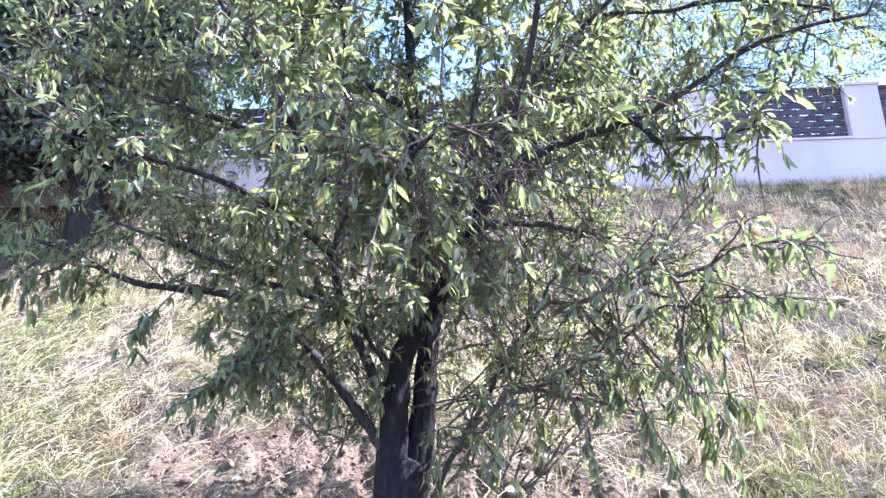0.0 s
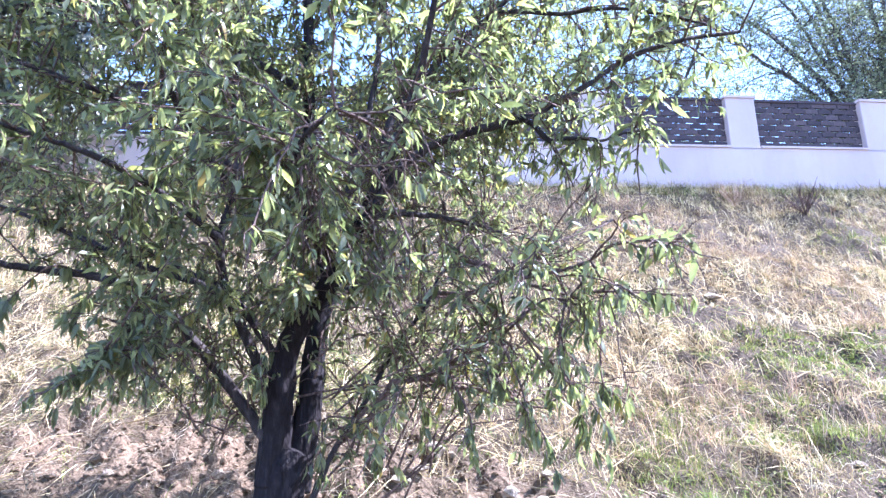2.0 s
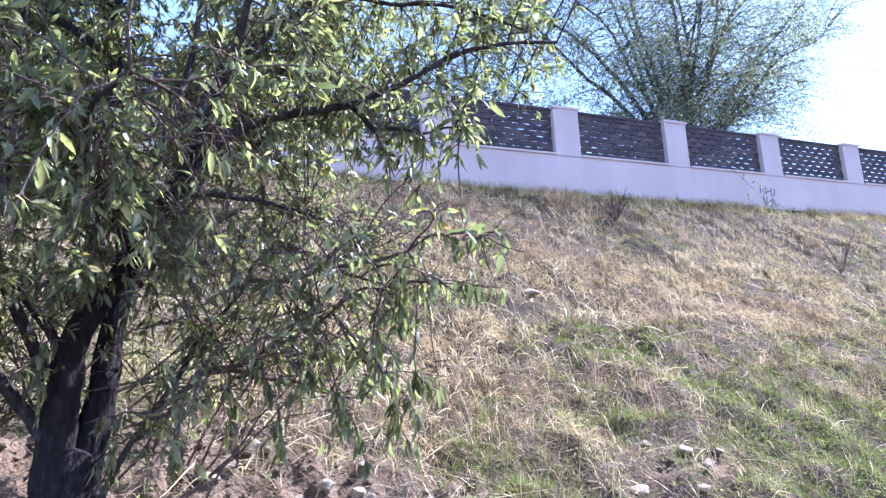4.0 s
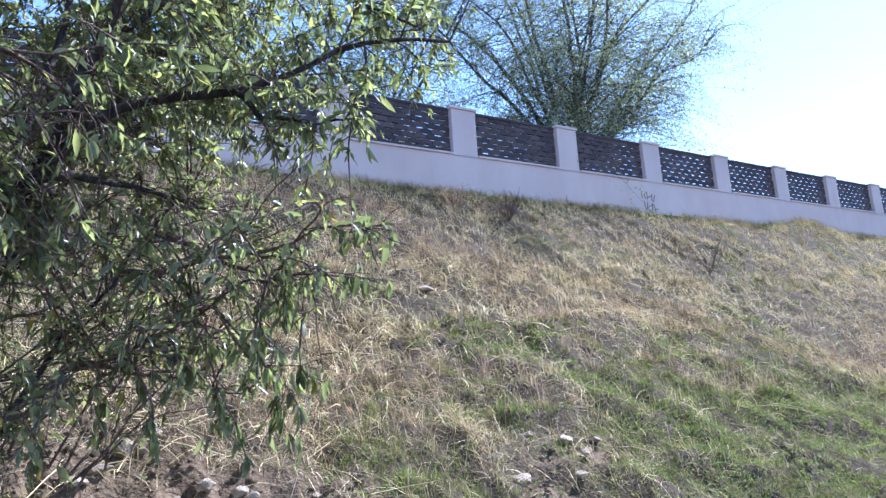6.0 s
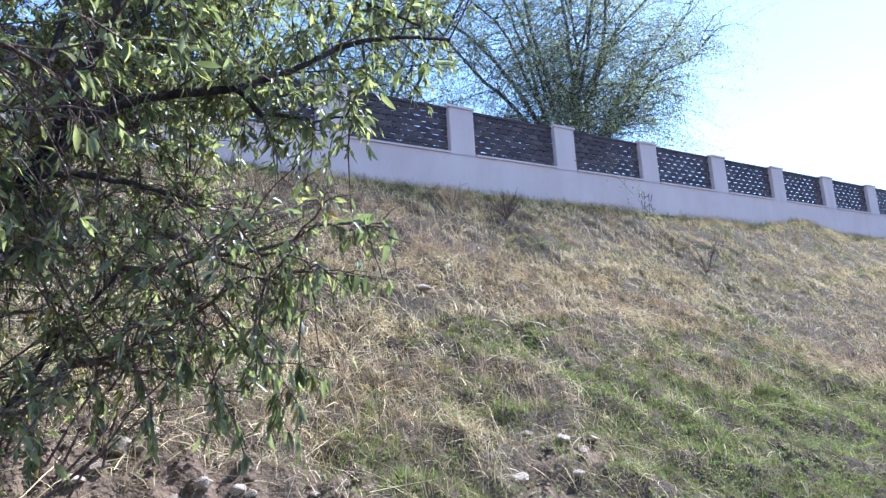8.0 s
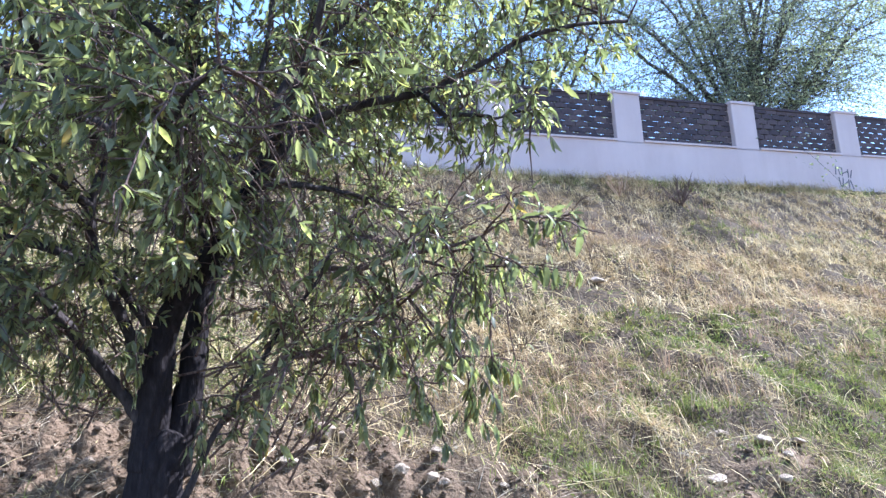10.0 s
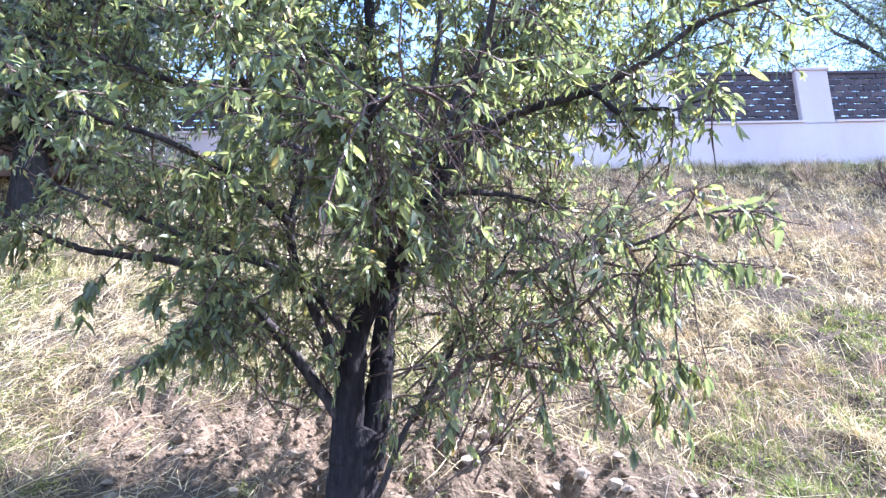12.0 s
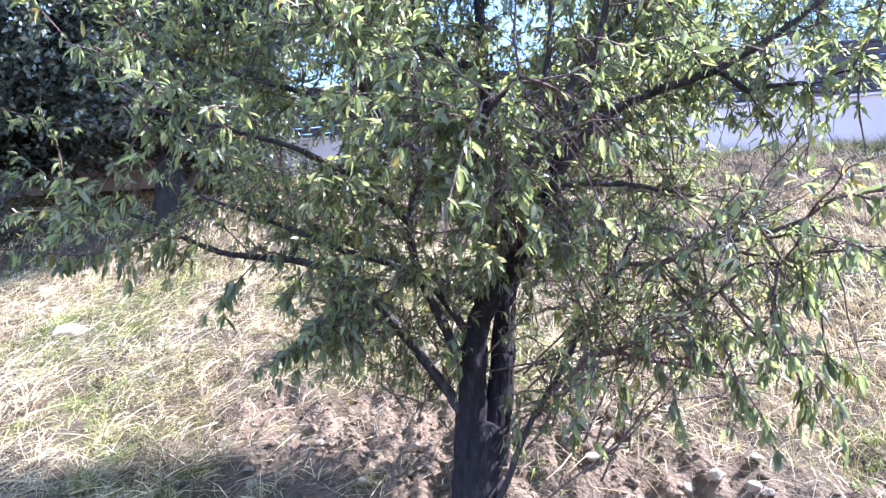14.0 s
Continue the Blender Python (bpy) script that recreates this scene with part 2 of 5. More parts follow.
def spread(lo, hi, step, far, growth=1.45):
    """Grid lines: even from lo to hi, then ever wider out to +-far."""
    mid = list(np.arange(lo, hi + step / 2, step))
    s = step
    while mid[-1] < far:
        s *= growth
        mid.append(mid[-1] + s)
    s = step
    while mid[0] > -far:
        s *= growth
        mid.insert(0, mid[0] - s)
    return np.array(mid)


def build_ground():
    xs, ys = spread(-5, 13, 0.055, 2500, 1.2), spread(2.4, 9.2, 0.055, 2500, 1.35)
    # a finer net over the broken earth round the tree
    xs = np.sort(np.concatenate([xs[(xs < -2.2) | (xs > 2.2)], np.arange(-2.18, 2.2, 0.024)]))
    ys = np.sort(np.concatenate([ys[(ys < 2.85) | (ys > 4.4)], np.arange(2.87, 4.4, 0.024)]))
    gx, gy = np.meshgrid(xs, ys)
    v = np.stack([gx.ravel(), gy.ravel(), ground_z(gx, gy).ravel()], 1)
    i = np.arange(len(ys) * len(xs)).reshape(len(ys), len(xs))
    f = np.stack([i[:-1, :-1].ravel(), i[:-1, 1:].ravel(), i[1:, 1:].ravel(), i[1:, :-1].ravel()], 1)
    me = mesh_of("ground", v, [f], SOIL, True)
    me.attributes.new("bare_soil", "FLOAT", "POINT").data.foreach_set("value", bare(v[:, 0], v[:, 1]).astype(np.float32))
    ob = new("ground", me)
    return tagged(ob, "dry stony earth bank sloping up to the wall", "ground", kind="structure")


def blades(name, x, y, length, width, lean, mat, label, category="grass", flat=0.0, direction=None, lift=0.0):
    """Grass: bent strips of three joints, one island a blade."""
    n = len(x)
    rs = np.random.RandomState(len(name) + n % 97)
    z = ground_z(x, y) - 0.01 + lift * rs.rand(n)
    a = rs.rand(n) * 2 * np.pi if direction is None else direction + rs.normal(0, 0.7, n)
    h = np.stack([np.cos(a), np.sin(a)], 1)
    turn = rs.uniform(-1.4, 1.4, n)
    side = np.stack([-h[:, 1] * np.cos(turn), h[:, 0] * np.cos(turn), np.sin(turn)], 1)
    bend = lean * (0.5 + rs.rand(n))
    curl = rs.normal(0, 0.2, n)
    pts = []
    cur = np.stack([x, y, z], 1)
    ang = (np.pi / 2) * (1 - flat) - 0.3 * bend
    if flat < 0.7:
        ang = np.clip(ang + rs.normal(0, 0.4, n), 0.1, 1.5)
    slope_y = 0.8686 + 0.074 * np.clip(y - WALL_Y, -11.0, 0)
    for k in range(4):
        pts.append(cur)
        step = length / 3
        if k:
            a = a + curl
            h = np.stack([np.cos(a), np.sin(a)], 1)
        d = np.stack([h[:, 0] * np.cos(ang), h[:, 1] * np.cos(ang), np.sin(ang) + slope_y * h[:, 1] * np.cos(ang)], 1)
        cur = cur + d * step[:, None]
        ang = np.maximum(ang - bend * (0.45 + 0.5 * rs.rand(n)), -0.12 if flat > 0.5 else -0.8)
    if np.max(length) < 0.2 or np.min(y) > 6.0 or np.min(x) > 7.9:  # short and far blades bend once
        pts = [pts[0], (pts[1] + pts[2]) / 2, pts[3]]
    m = len(pts) - 1
    tw = [1.0, 0.85, 0.55] if m == 3 else [1.0, 0.75]
    v = np.empty((n, 2 * m + 1, 3))
    for k in range(m):
        v[:, 2 * k] = pts[k] - side * (width * tw[k] / 2)[:, None]
        v[:, 2 * k + 1] = pts[k] + side * (width * tw[k] / 2)[:, None]
    v[:, 2 * m] = pts[m]
    o = np.arange(n)[:, None] * (2 * m + 1)
    q = np.concatenate([o + 2 * k + np.array([0, 1, 3, 2]) for k in range(m - 1)])
    t = o + 2 * m + np.array([-2, -1, 0])
    ob = new(name, mesh_of(name, v.reshape(-1, 3), [q, t], mat))
    return tagged(ob, label, category, kind="stuff")


def tufts(n, per, x0, x1, y0, y1, keep, seed, wide):
    """Places and directions of blades that stand in tufts."""
    x, y = scatter(n, x0, x1, y0, y1, keep, seed)
    rs = np.random.RandomState(seed + 9)
    k = np.maximum(2, (per * rs.uniform(0.3, 1.6, len(x))).astype(int))
    x, y, w = np.repeat(x, k), np.repeat(y, k), np.repeat(wide * rs.uniform(0.5, 1.5, len(x)), k)
    a, r = rs.rand(len(x)) * 2 * np.pi, w * np.sqrt(rs.rand(len(x)))
    return x + r * np.cos(a), y + r * np.sin(a), a


def scatter(n, x0, x1, y0, y1, keep, seed):
    rs = np.random.RandomState(seed)
    x, y = x0 + (x1 - x0) * rs.rand(n), y0 + (y1 - y0) * rs.rand(n)
    k = rs.rand(n) < keep(x, y)
    return x[k], y[k]


def tube(points, radii, sides=8, rough=0.0, rs=None):
    """Vertices and faces of a tapered, slightly knobbly tube along points."""
    pts = np.asarray(points, float)
    tan = np.gradient(pts, axis=0)
    tan /= np.linalg.norm(tan, axis=1)[:, None] + 1e-9
    ref = np.array([0.31, 0.2, 0.93]) if abs(tan[0] @ np.array([0.31, 0.2, 0.93])) < 0.9 else np.array([1.0, 0, 0])
    u = np.cross(tan, ref)
    u /= np.linalg.norm(u, axis=1)[:, None] + 1e-9
    w = np.cross(tan, u)
    a = np.arange(sides) * 2 * np.pi / sides
    r = np.asarray(radii)[:, None] * np.ones(sides)
    if rough and rs is not None:
        grow = np.linspace(0, 1, len(pts))[:, None] * len(pts) / 9.0
        ph = rs.rand(4) * 6.28
        r = r * (1 + rough * 0.4 * np.sin(a * 2 + ph[0] + grow * 0.8) + rough * 0.45 * np.sin(a * 5 + ph[1] - grow * 1.3) + rough * 0.2 * np.sin(a * 3 + ph[2] + grow * 1.7) + rough * 0.12 * (rs.rand(*r.shape) - 0.5))
    v = pts[:, None] + r[..., None] * (u[:, None] * np.cos(a)[None, :, None] + w[:, None] * np.sin(a)[None, :, None])
    n = len(pts)
    i = np.arange(n * sides).reshape(n, sides)
    q = np.stack([i[:-1], np.roll(i[:-1], -1, 1), np.roll(i[1:], -1, 1), i[1:]], -1).reshape(-1, 4)
    v = np.vstack([v.reshape(-1, 3), pts[0] - tan[0] * r[0, 0] * 0.3, pts[-1] + tan[-1] * r[-1, 0]])
    base, tip = n * sides, n * sides + 1
    t = np.vstack([np.stack([np.roll(i[0], -1), i[0], np.full(sides, base)], 1), np.stack([i[-1], np.roll(i[-1], -1), np.full(sides, tip)], 1)])
    return v, q, t


def join_tubes(tubes):
    vs, qs, ts, o = [], [], [], 0
    for v, q, t in tubes:
        vs.append(v), qs.append(q + o), ts.append(t + o)
        o += len(v)
    return np.vstack(vs), [np.vstack(qs), np.vstack(ts)]


def curve(points, n):
    """Catmull-Rom through the points, n even samples."""
    p = np.asarray(points, float)
    p = np.vstack([2 * p[0] - p[1], p, 2 * p[-1] - p[-2]])
    out = []
    m = len(p) - 3
    for s in np.linspace(0, m - 1e-6, n):
        k = int(s)
        f = s - k
        a, b, c, d = p[k:k + 4]
        out.append(0.5 * (2 * b + (c - a) * f + (2 * a - 5 * b + 4 * c - d) * f * f + (3 * b - a - 3 * c + d) * f ** 3))
    return np.array(out)


def leaf_shape(fold=0.35, curl=0.25, rows=((0.22, 0.102), (0.52, 0.146), (0.80, 0.088))):
    """A lance-shaped leaf along +x, 1 long, folded along its midrib and curling down."""
    v, n = [(0, 0, 0)], len(rows)
    for s, w in rows:
        z = -curl * s * s
        v += [(s, -w, z + fold * w), (s, 0, z), (s, w, z + fold * w)]
    v.append((1, 0, -curl))
    tri = [(0, 2, 1), (0, 3, 2), (3 * n - 2, 3 * n - 1, 3 * n + 1), (3 * n - 1, 3 * n, 3 * n + 1)]
    quad = []
    for k in range(n - 1):
        a = 1 + 3 * k
        quad += [(a, a + 1, a + 4, a + 3), (a + 1, a + 2, a + 5, a + 4)]
    return np.array(v, float), np.array(quad, int).reshape(-1, 4), np.array(tri)


def place_leaves(at, ahead, roll, size, shape):
    """Copies of a leaf shape as arrays: at (n, 3), along ahead, turned by roll, that long."""
    v, q, t = shape
    n = len(at)
    x = ahead / (np.linalg.norm(ahead, axis=1)[:, None] + 1e-9)
    ref = np.tile([0.0, 0, 1], (n, 1))
    ref[np.abs(x[:, 2]) > 0.95] = (1, 0, 0)
    y = np.cross(ref, x)
    y /= np.linalg.norm(y, axis=1)[:, None] + 1e-9
    z = np.cross(x, y)
    c, s = np.cos(roll)[:, None], np.sin(roll)[:, None]
    y, z = y * c + z * s, z * c - y * s
    V = at[:, None] + size[:, None, None] * (v[None, :, :1] * x[:, None] + v[None, :, 1:2] * y[:, None] + v[None, :, 2:] * z[:, None])
    o = np.arange(n)[:, None, None] * len(v)
    return V.reshape(-1, 3), [(q[None] + o).reshape(-1, 4), (t[None] + o).reshape(-1, 3)], (x, y, z)


# ---- ground and grass ----
ground = build_ground()


# ---- wall with brick lattice panels ----
BAY, PILLAR, RISE = 2.5, 0.53, 0.0097
X0, SILL_Z, TOP_Z, STEP = 6.235, 5.42, 6.31, 0.34


def box_arrays(x0, x1, y0, y1, z0, z1, shear=0.0, bevel=0.0):
    """An upright box whose top and bottom follow the wall's rise; with a small chamfer on the front edges."""
    b = bevel
    prof = [(x0 + b, y0), (x1 - b, y0), (x1, y0 + b), (x1, y1), (x0, y1), (x0, y0 + b)] if b else [(x0, y0), (x1, y0), (x1, y1), (x0, y1)]
    n = len(prof)
    lo = [(x, y, z0 + shear * x) for x, y in prof]
    hi = [(x, y, z1 + shear * x) for x, y in prof]
    bm = bmesh.new()
    a, c = [bm.verts.new(p) for p in lo], [bm.verts.new(p) for p in hi]
    for k in range(n):
        bm.faces.new((a[k], a[(k + 1) % n], c[(k + 1) % n], c[k]))
    bm.faces.new(c), bm.faces.new(a[::-1])
    return bm


def lattice_panel(cx, wall, single, brick_meshes, bay=BAY, up=0.0):
    """One open panel: courses of dark bricks on short pads that leave slits between them."""
    width, z0 = bay - PILLAR, 0.02
    rows, pitch, high, deep = 8, 0.104, 0.078, 0.036
    per = 8
    step = width / per
    rs = random.Random(int(cx * 10))
    pads, bricks = bmesh.new(), bmesh.new()

    def block(bm, xa, xb, ya, yb, za, zb):
        v = [bm.verts.new((x, y, z + RISE * x)) for z in (za, zb) for x, y in ((xa, ya), (xb, ya), (xb, yb), (xa, yb))]
        for f in ((0, 1, 5, 4), (1, 2, 6, 5), (2, 3, 7, 6), (3, 0, 4, 7), (4, 5, 6, 7), (3, 2, 1, 0)):
            bm.faces.new([v[k] for k in f])

    places = []
    for r in range(rows):
        z = z0 + r * pitch
        off = step / 2 if r % 2 else 0.0
        for k in range(per + (1 if r % 2 else 0)):
            xa, xb = k * step - off, (k + 1) * step - off
            xa, xb = max(xa, 0.0), min(xb, width)
            places.append((xa, xb, z, rs.uniform(-0.006, 0.006)))
        if r < rows - 1:
            for k in range(per + 1):
                xc = k * step - (0 if r % 2 else step / 2)
                xa, xb = max(xc - step * 0.22, 0.0), min(xc + step * 0.22, width)
                if xb - xa > 0.01:
                    block(pads, xa, xb, 0.005, deep - 0.005, z + high, z + pitch)
    holder = part("lattice_panel", pads, BRICK_STUFF, wall)
    holder.matrix_parent_inverse = Matrix()
    holder.location = (cx, WALL_Y + 0.09, SILL_Z + RISE * (cx - X0) + up)
    if single:
        for xa, xb, z, dy in places:
            full = xb - xa > step * 0.7
            ob = new("brick", brick_meshes[0 if full else 1])
            ob.parent = holder
            ob.location = (xa, dy, z + RISE * xa)
    else:
        for xa, xb, z, dy in places:
            block(bricks, xa + 0.003, xb - 0.003, dy, dy + deep, z, z + high)
        rest = part("bricks", bricks, BRICK_STUFF)
        rest.parent = holder
        tagged(rest, kind="stuff")


def build_wall():
    z0 = 4.0
    wall = part("wall_north", box_arrays(-3.745, 70, 0, 0.26, z0 - SILL_Z, 0.0 - 0.035, 0, 0), PLASTER)
    me = wall.data
    for v in me.vertices:
        if v.co.z > -0.5:
            v.co.z += RISE * (v.co.x - X0)
    wall.location = (0, WALL_Y, SILL_Z)
    upper = part("upper_wall", box_arrays(-40, -3.745, 0, 0.26, z0 - SILL_Z, STEP - 0.035, 0, 0), PLASTER)
    for v in upper.data.vertices:
        if v.co.z > -0.5:
            v.co.z += RISE * (v.co.x - X0)
    upper.parent = wall
    tagged(wall, "cream plastered garden wall with pillars and dark brick lattice panels", "wall", kind="structure")
    step = (BAY - PILLAR) / 8
    brick_meshes = []
    for w in (step, step / 2):
        bm = box_arrays(0.003, w - 0.003, 0, 0.036, 0, 0.078, RISE, 0.004)
        me = bpy.data.meshes.new("brick")
        bm.to_mesh(me)
        bm.free()
        me.materials.append(BRICK)
        brick_meshes.append(me)
    pillar_bm = box_arrays(0, PILLAR, 0.0, 0.26, -0.05, TOP_Z - SILL_Z - 0.045, RISE, 0.012)
    pillar_me = bpy.data.meshes.new("pillar")
    pillar_bm.to_mesh(pillar_me)
    pillar_bm.free()
    pillar_me.materials.append(PLASTER)
    cap_me = bpy.data.meshes.new("cap")
    b = box_arrays(-0.025, PILLAR + 0.025, -0.025, 0.285, TOP_Z - SILL_Z - 0.045, TOP_Z - SILL_Z, RISE, 0.01)
    b.to_mesh(cap_me)
    b.free()
    cap_me.materials.append(PLASTER)
    sill_me = bpy.data.meshes.new("sill")
    b = box_arrays(PILLAR, BAY, -0.03, 0.26, -0.035, 0.0, RISE, 0.008)
    b.to_mesh(sill_me)
    b.free()
    sill_me.materials.append(PLASTER)
    top_me = bpy.data.meshes.new("coping")
    b = box_arrays(PILLAR, BAY, 0.07, 0.17, 0.02 + 8 * 0.104 - 0.03, 0.02 + 8 * 0.104 + 0.015, RISE, 0.006)
    b.to_mesh(top_me)
    b.free()
    top_me.materials.append(BRICK_STUFF)
    for k in range(-9, 18):
        x = X0 + BAY * k - (0.5 if k < -3 else 0.0)
        bay = BAY + (0.5 if k == -4 else 0.0)
        for name, me in (("pillar", pillar_me), ("cap", cap_me), ("sill", sill_me), ("coping", top_me)):
            ob = new(name, me)
            ob.parent = wall
            up = STEP if k < -4 or (k == -4 and name in ("pillar", "cap")) else 0.0
            ob.location = (x, 0, RISE * (x - X0) + up)
            if name in ("sill", "coping") and bay != BAY:
                ob.scale.x = (bay - PILLAR) / (BAY - PILLAR)
                ob.location.x = x + PILLAR - PILLAR * ob.scale.x
        lattice_panel(x + PILLAR, wall, -1 <= k <= 2, brick_meshes, bay, STEP if k < -4 else 0.0)
    for ob in wall.children:
        if ob.name.startswith("lattice_panel"):
            ob.location = (ob.location.x, ob.location.y - WALL_Y, ob.location.z - SILL_Z)
    return wall


wall_north = build_wall()


# ---- almond tree ----
class Tree:
    def __init__(self, name, at, label, category="tree"):
        self.top = tagged(empty(name, at), label, category)
        self.at = Vector(at)

    def add(self, name, v, faces, mat, label="", smooth=True, kind=""):
        me = mesh_of(name, np.asarray(v) - np.array(self.at), faces, mat, smooth)
        ob = new(name, me)
        ob.parent = self.top
        return tagged(ob, label, kind=kind)


def limb_radii(n, r0, r1):
    return r0 + (r1 - r0) * np.linspace(0, 1, n) ** 0.85


def wander(start, ahead, length, n, rs, wobble, pull):
    """A bent shoot: n points from start along ahead, wandering, with a pull (up or down)."""
    pts, d = [np.array(start, float)], np.array(ahead, float)
    d /= np.linalg.norm(d)
    for k in range(n - 1):
        d = d + rs.normal(0, wobble, 3) + np.array([0, 0, pull])
        d /= np.linalg.norm(d)
        pts.append(pts[-1] + d * length / (n - 1))
    return np.array(pts)


def in_crown(p):
    """The crown's reach: wide above, ragged below, open in front of the stems."""
    x, y, z = p
    right = 1.14 + 0.78 * np.clip((z - 2.25) / 0.8, 0, 1) - 0.12 * np.clip((1.8 - z) / 0.4, 0, 1)
    if x < -0.98:
        floor = 2.0 + 0.1 * math.sin(x * 9)
    elif x < -0.5:
        floor = 1.52 + 0.10 * math.sin(x * 7 + 1)
    elif x < 0.04:
        floor = 1.86 if y < 2.8 else 1.45
    elif x < 0.7:
        floor = 1.38 if x < 0.3 else 1.56
    else:
        floor = 1.56 + 0.4 * max(0.0, x - 0.95)
    front = 1.45 + 0.3 * np.clip((z - 2.5), 0, 2) + 0.25 * max(0.0, -x - 0.8)
    return -2.5 < x < right and front < y < 4.2 and floor < z < 4.5


def build_almond():
    rs = np.random.RandomState(11)
    foot = (-0.24, 2.85, float(ground_z(-0.24, 2.85)))
    tree = Tree("almond_tree", foot, "green almond tree with dark forked trunk and drooping leaves")
    limbs = []

    def limb(name, pts, r0, r1, sides=10, bushy=1.0, label="", rough=0.16):
        n = max(8, int(len(pts) * 7))
        c = curve(pts, n)
        if r0 < 0.04:
            c = c + rs.normal(0, min(0.0035, r1 * 0.22), c.shape) * (np.arange(n) > 1)[:, None]
            if r0 < 0.017:  # thin boughs grow in small crooks
                crook = curve(rs.normal(0, 0.014, (max(4, n // 4), 3)), n)
                c = c + crook * np.clip(np.arange(n) / 6.0, 0, 1)[:, None]
            v, q, t = tube(c, limb_radii(n, r0, r1), sides, rough, rs)
        else:
            c = curve(pts, n * 2)
            radii = limb_radii(n * 2, r0, r1)
            if name == "trunk":
                radii[-6:] *= np.array([0.98, 0.94, 0.87, 0.76, 0.6, 0.35])
            v, q, t = tube(c, radii, 36, 0, rs)
            k = np.arange(len(v) - 2)
            a, along = (k % 36) * 2 * np.pi / 36, (k // 36) * 0.012
            cx, cy = 40 + 1.9 * np.cos(a), 40 + 1.9 * np.sin(a)
            deep = 0.14 * (vnoise(cx * 2.2 + along * 2, cy * 2.2 + along * 5) - 0.5) + 0.22 * (vnoise(cx * 5 + along * 9, cy * 5 - along * 4) - 0.5)
            deep += 0.14 * (vnoise(cx * 1.1, cy * 1.1 + along * 9) - 0.5)
            axis = np.repeat(c, 36, axis=0)
            v[:-2] = axis + (v[:-2] - axis) * (1 + deep)[:, None]
        tree.add(name, v, [q, t], SHADED_BARK if r0 > 0.03 else LIT_BOUGH if r0 > 0.012 else TWIG, label)
        if bushy:
            limbs.append((c, bushy, r1))

    # stems and boughs
    limb("trunk", [(-0.23, 2.87, foot[2] - 0.15), (-0.24, 2.85, 0.95), (-0.22, 2.85, 1.14), (-0.21, 2.85, 1.26), (-0.205, 2.86, 1.34), (-0.19, 2.885, 1.42)], 0.108, 0.088, 18, 0, "dark rough trunk", 0.09)
    limb("stem", [(-0.245, 2.83, 1.28), (-0.235, 2.83, 1.46), (-0.215, 2.81, 1.65), (-0.20, 2.79, 1.78), (-0.16, 2.75, 1.88), (-0.10, 2.70, 1.97), (-0.02, 2.64, 2.07), (0.05, 2.58, 2.19), (0.12, 2.5, 2.32)], 0.067, 0.030, 14, 0.4, rough=0.1)
    limb("stem", [(-0.16, 2.88, 1.25), (-0.125, 2.90, 1.46), (-0.095, 2.92, 1.65), (-0.085, 2.94, 1.80), (-0.065, 2.95, 1.95), (-0.04, 2.95, 2.14), (-0.08, 2.93, 2.4), (-0.11, 2.9, 2.67), (-0.12, 2.87, 3.01), (-0.13, 2.84, 3.42), (-0.14, 2.8, 3.88), (-0.15, 2.75, 4.41)], 0.062, 0.016, 12, 1.0)
    limb("bough", [(0.11, 2.51, 2.3), (0.18, 2.48, 2.39), (0.25, 2.44, 2.48), (0.31, 2.42, 2.54), (0.44, 2.42, 2.62), (0.62, 2.42, 2.68), (0.78, 2.42, 2.73), (0.93, 2.4, 2.8), (1.06, 2.36, 2.87), (1.24, 2.32, 2.98), (1.48, 2.3, 3.06), (1.72, 2.28, 3.1)], 0.024, 0.008, 9, 0.9)
    limb("bough", [(0.13, 2.52, 2.33), (0.23, 2.56, 2.36), (0.36, 2.6, 2.36), (0.52, 2.64, 2.35), (0.72, 2.68, 2.31)], 0.021, 0.007, 8, 1.0)
    limb("bough", [(0.16, 2.5, 2.36), (0.21, 2.55, 2.59), (0.24, 2.58, 2.77), (0.37, 2.58, 2.95), (0.52, 2.6, 3.13), (0.69, 2.6, 3.3), (0.86, 2.6, 3.48), (1.1, 2.6, 3.8)], 0.021, 0.008, 9, 0.9)
    limb("bough", [(0.01, 2.68, 2.14), (0.05, 2.75, 2.43), (0.1, 2.8, 2.71), (0.17, 2.85, 2.99), (0.21, 2.88, 3.31), (0.23, 2.9, 3.64), (0.28, 2.9, 4.15)], 0.021, 0.008, 9, 1.0)
    limb("bough", [(0.78, 2.42, 2.73), (0.84, 2.34, 2.63), (0.92, 2.28, 2.57), (1.05, 2.22, 2.56), (1.18, 2.2, 2.6)], 0.013, 0.004, 7, 1.0)
    limb("bough", [(-0.14, 2.8, 1.1), (-0.06, 2.75, 1.28), (0.09, 2.7, 1.52), (0.22, 2.7, 1.76), (0.41, 2.72, 2.02), (0.53, 2.75, 2.21), (0.67, 2.78, 2.39)], 0.015, 0.005, 8, 0.8)
    limb("bough", [(0.08, 2.7, 1.52), (0.24, 2.62, 1.67), (0.38, 2.55, 1.7), (0.58, 2.45, 1.81), (0.79, 2.3, 1.94), (0.92, 2.2, 1.96)], 0.011, 0.0035, 8, 1.1)
    limb("bough", [(0.42, 2.7, 2.04), (0.65, 2.5, 2.04), (0.83, 2.25, 2.06), (1.03, 2.08, 2.13), (1.19, 1.95, 2.12)], 0.011, 0.003, 7, 1.0)
    limb("bough", [(0.29, 2.6, 1.7), (0.47, 2.65, 1.66), (0.71, 2.7, 1.61), (0.91, 2.7, 1.52)], 0.012, 0.004, 7, 1.2)
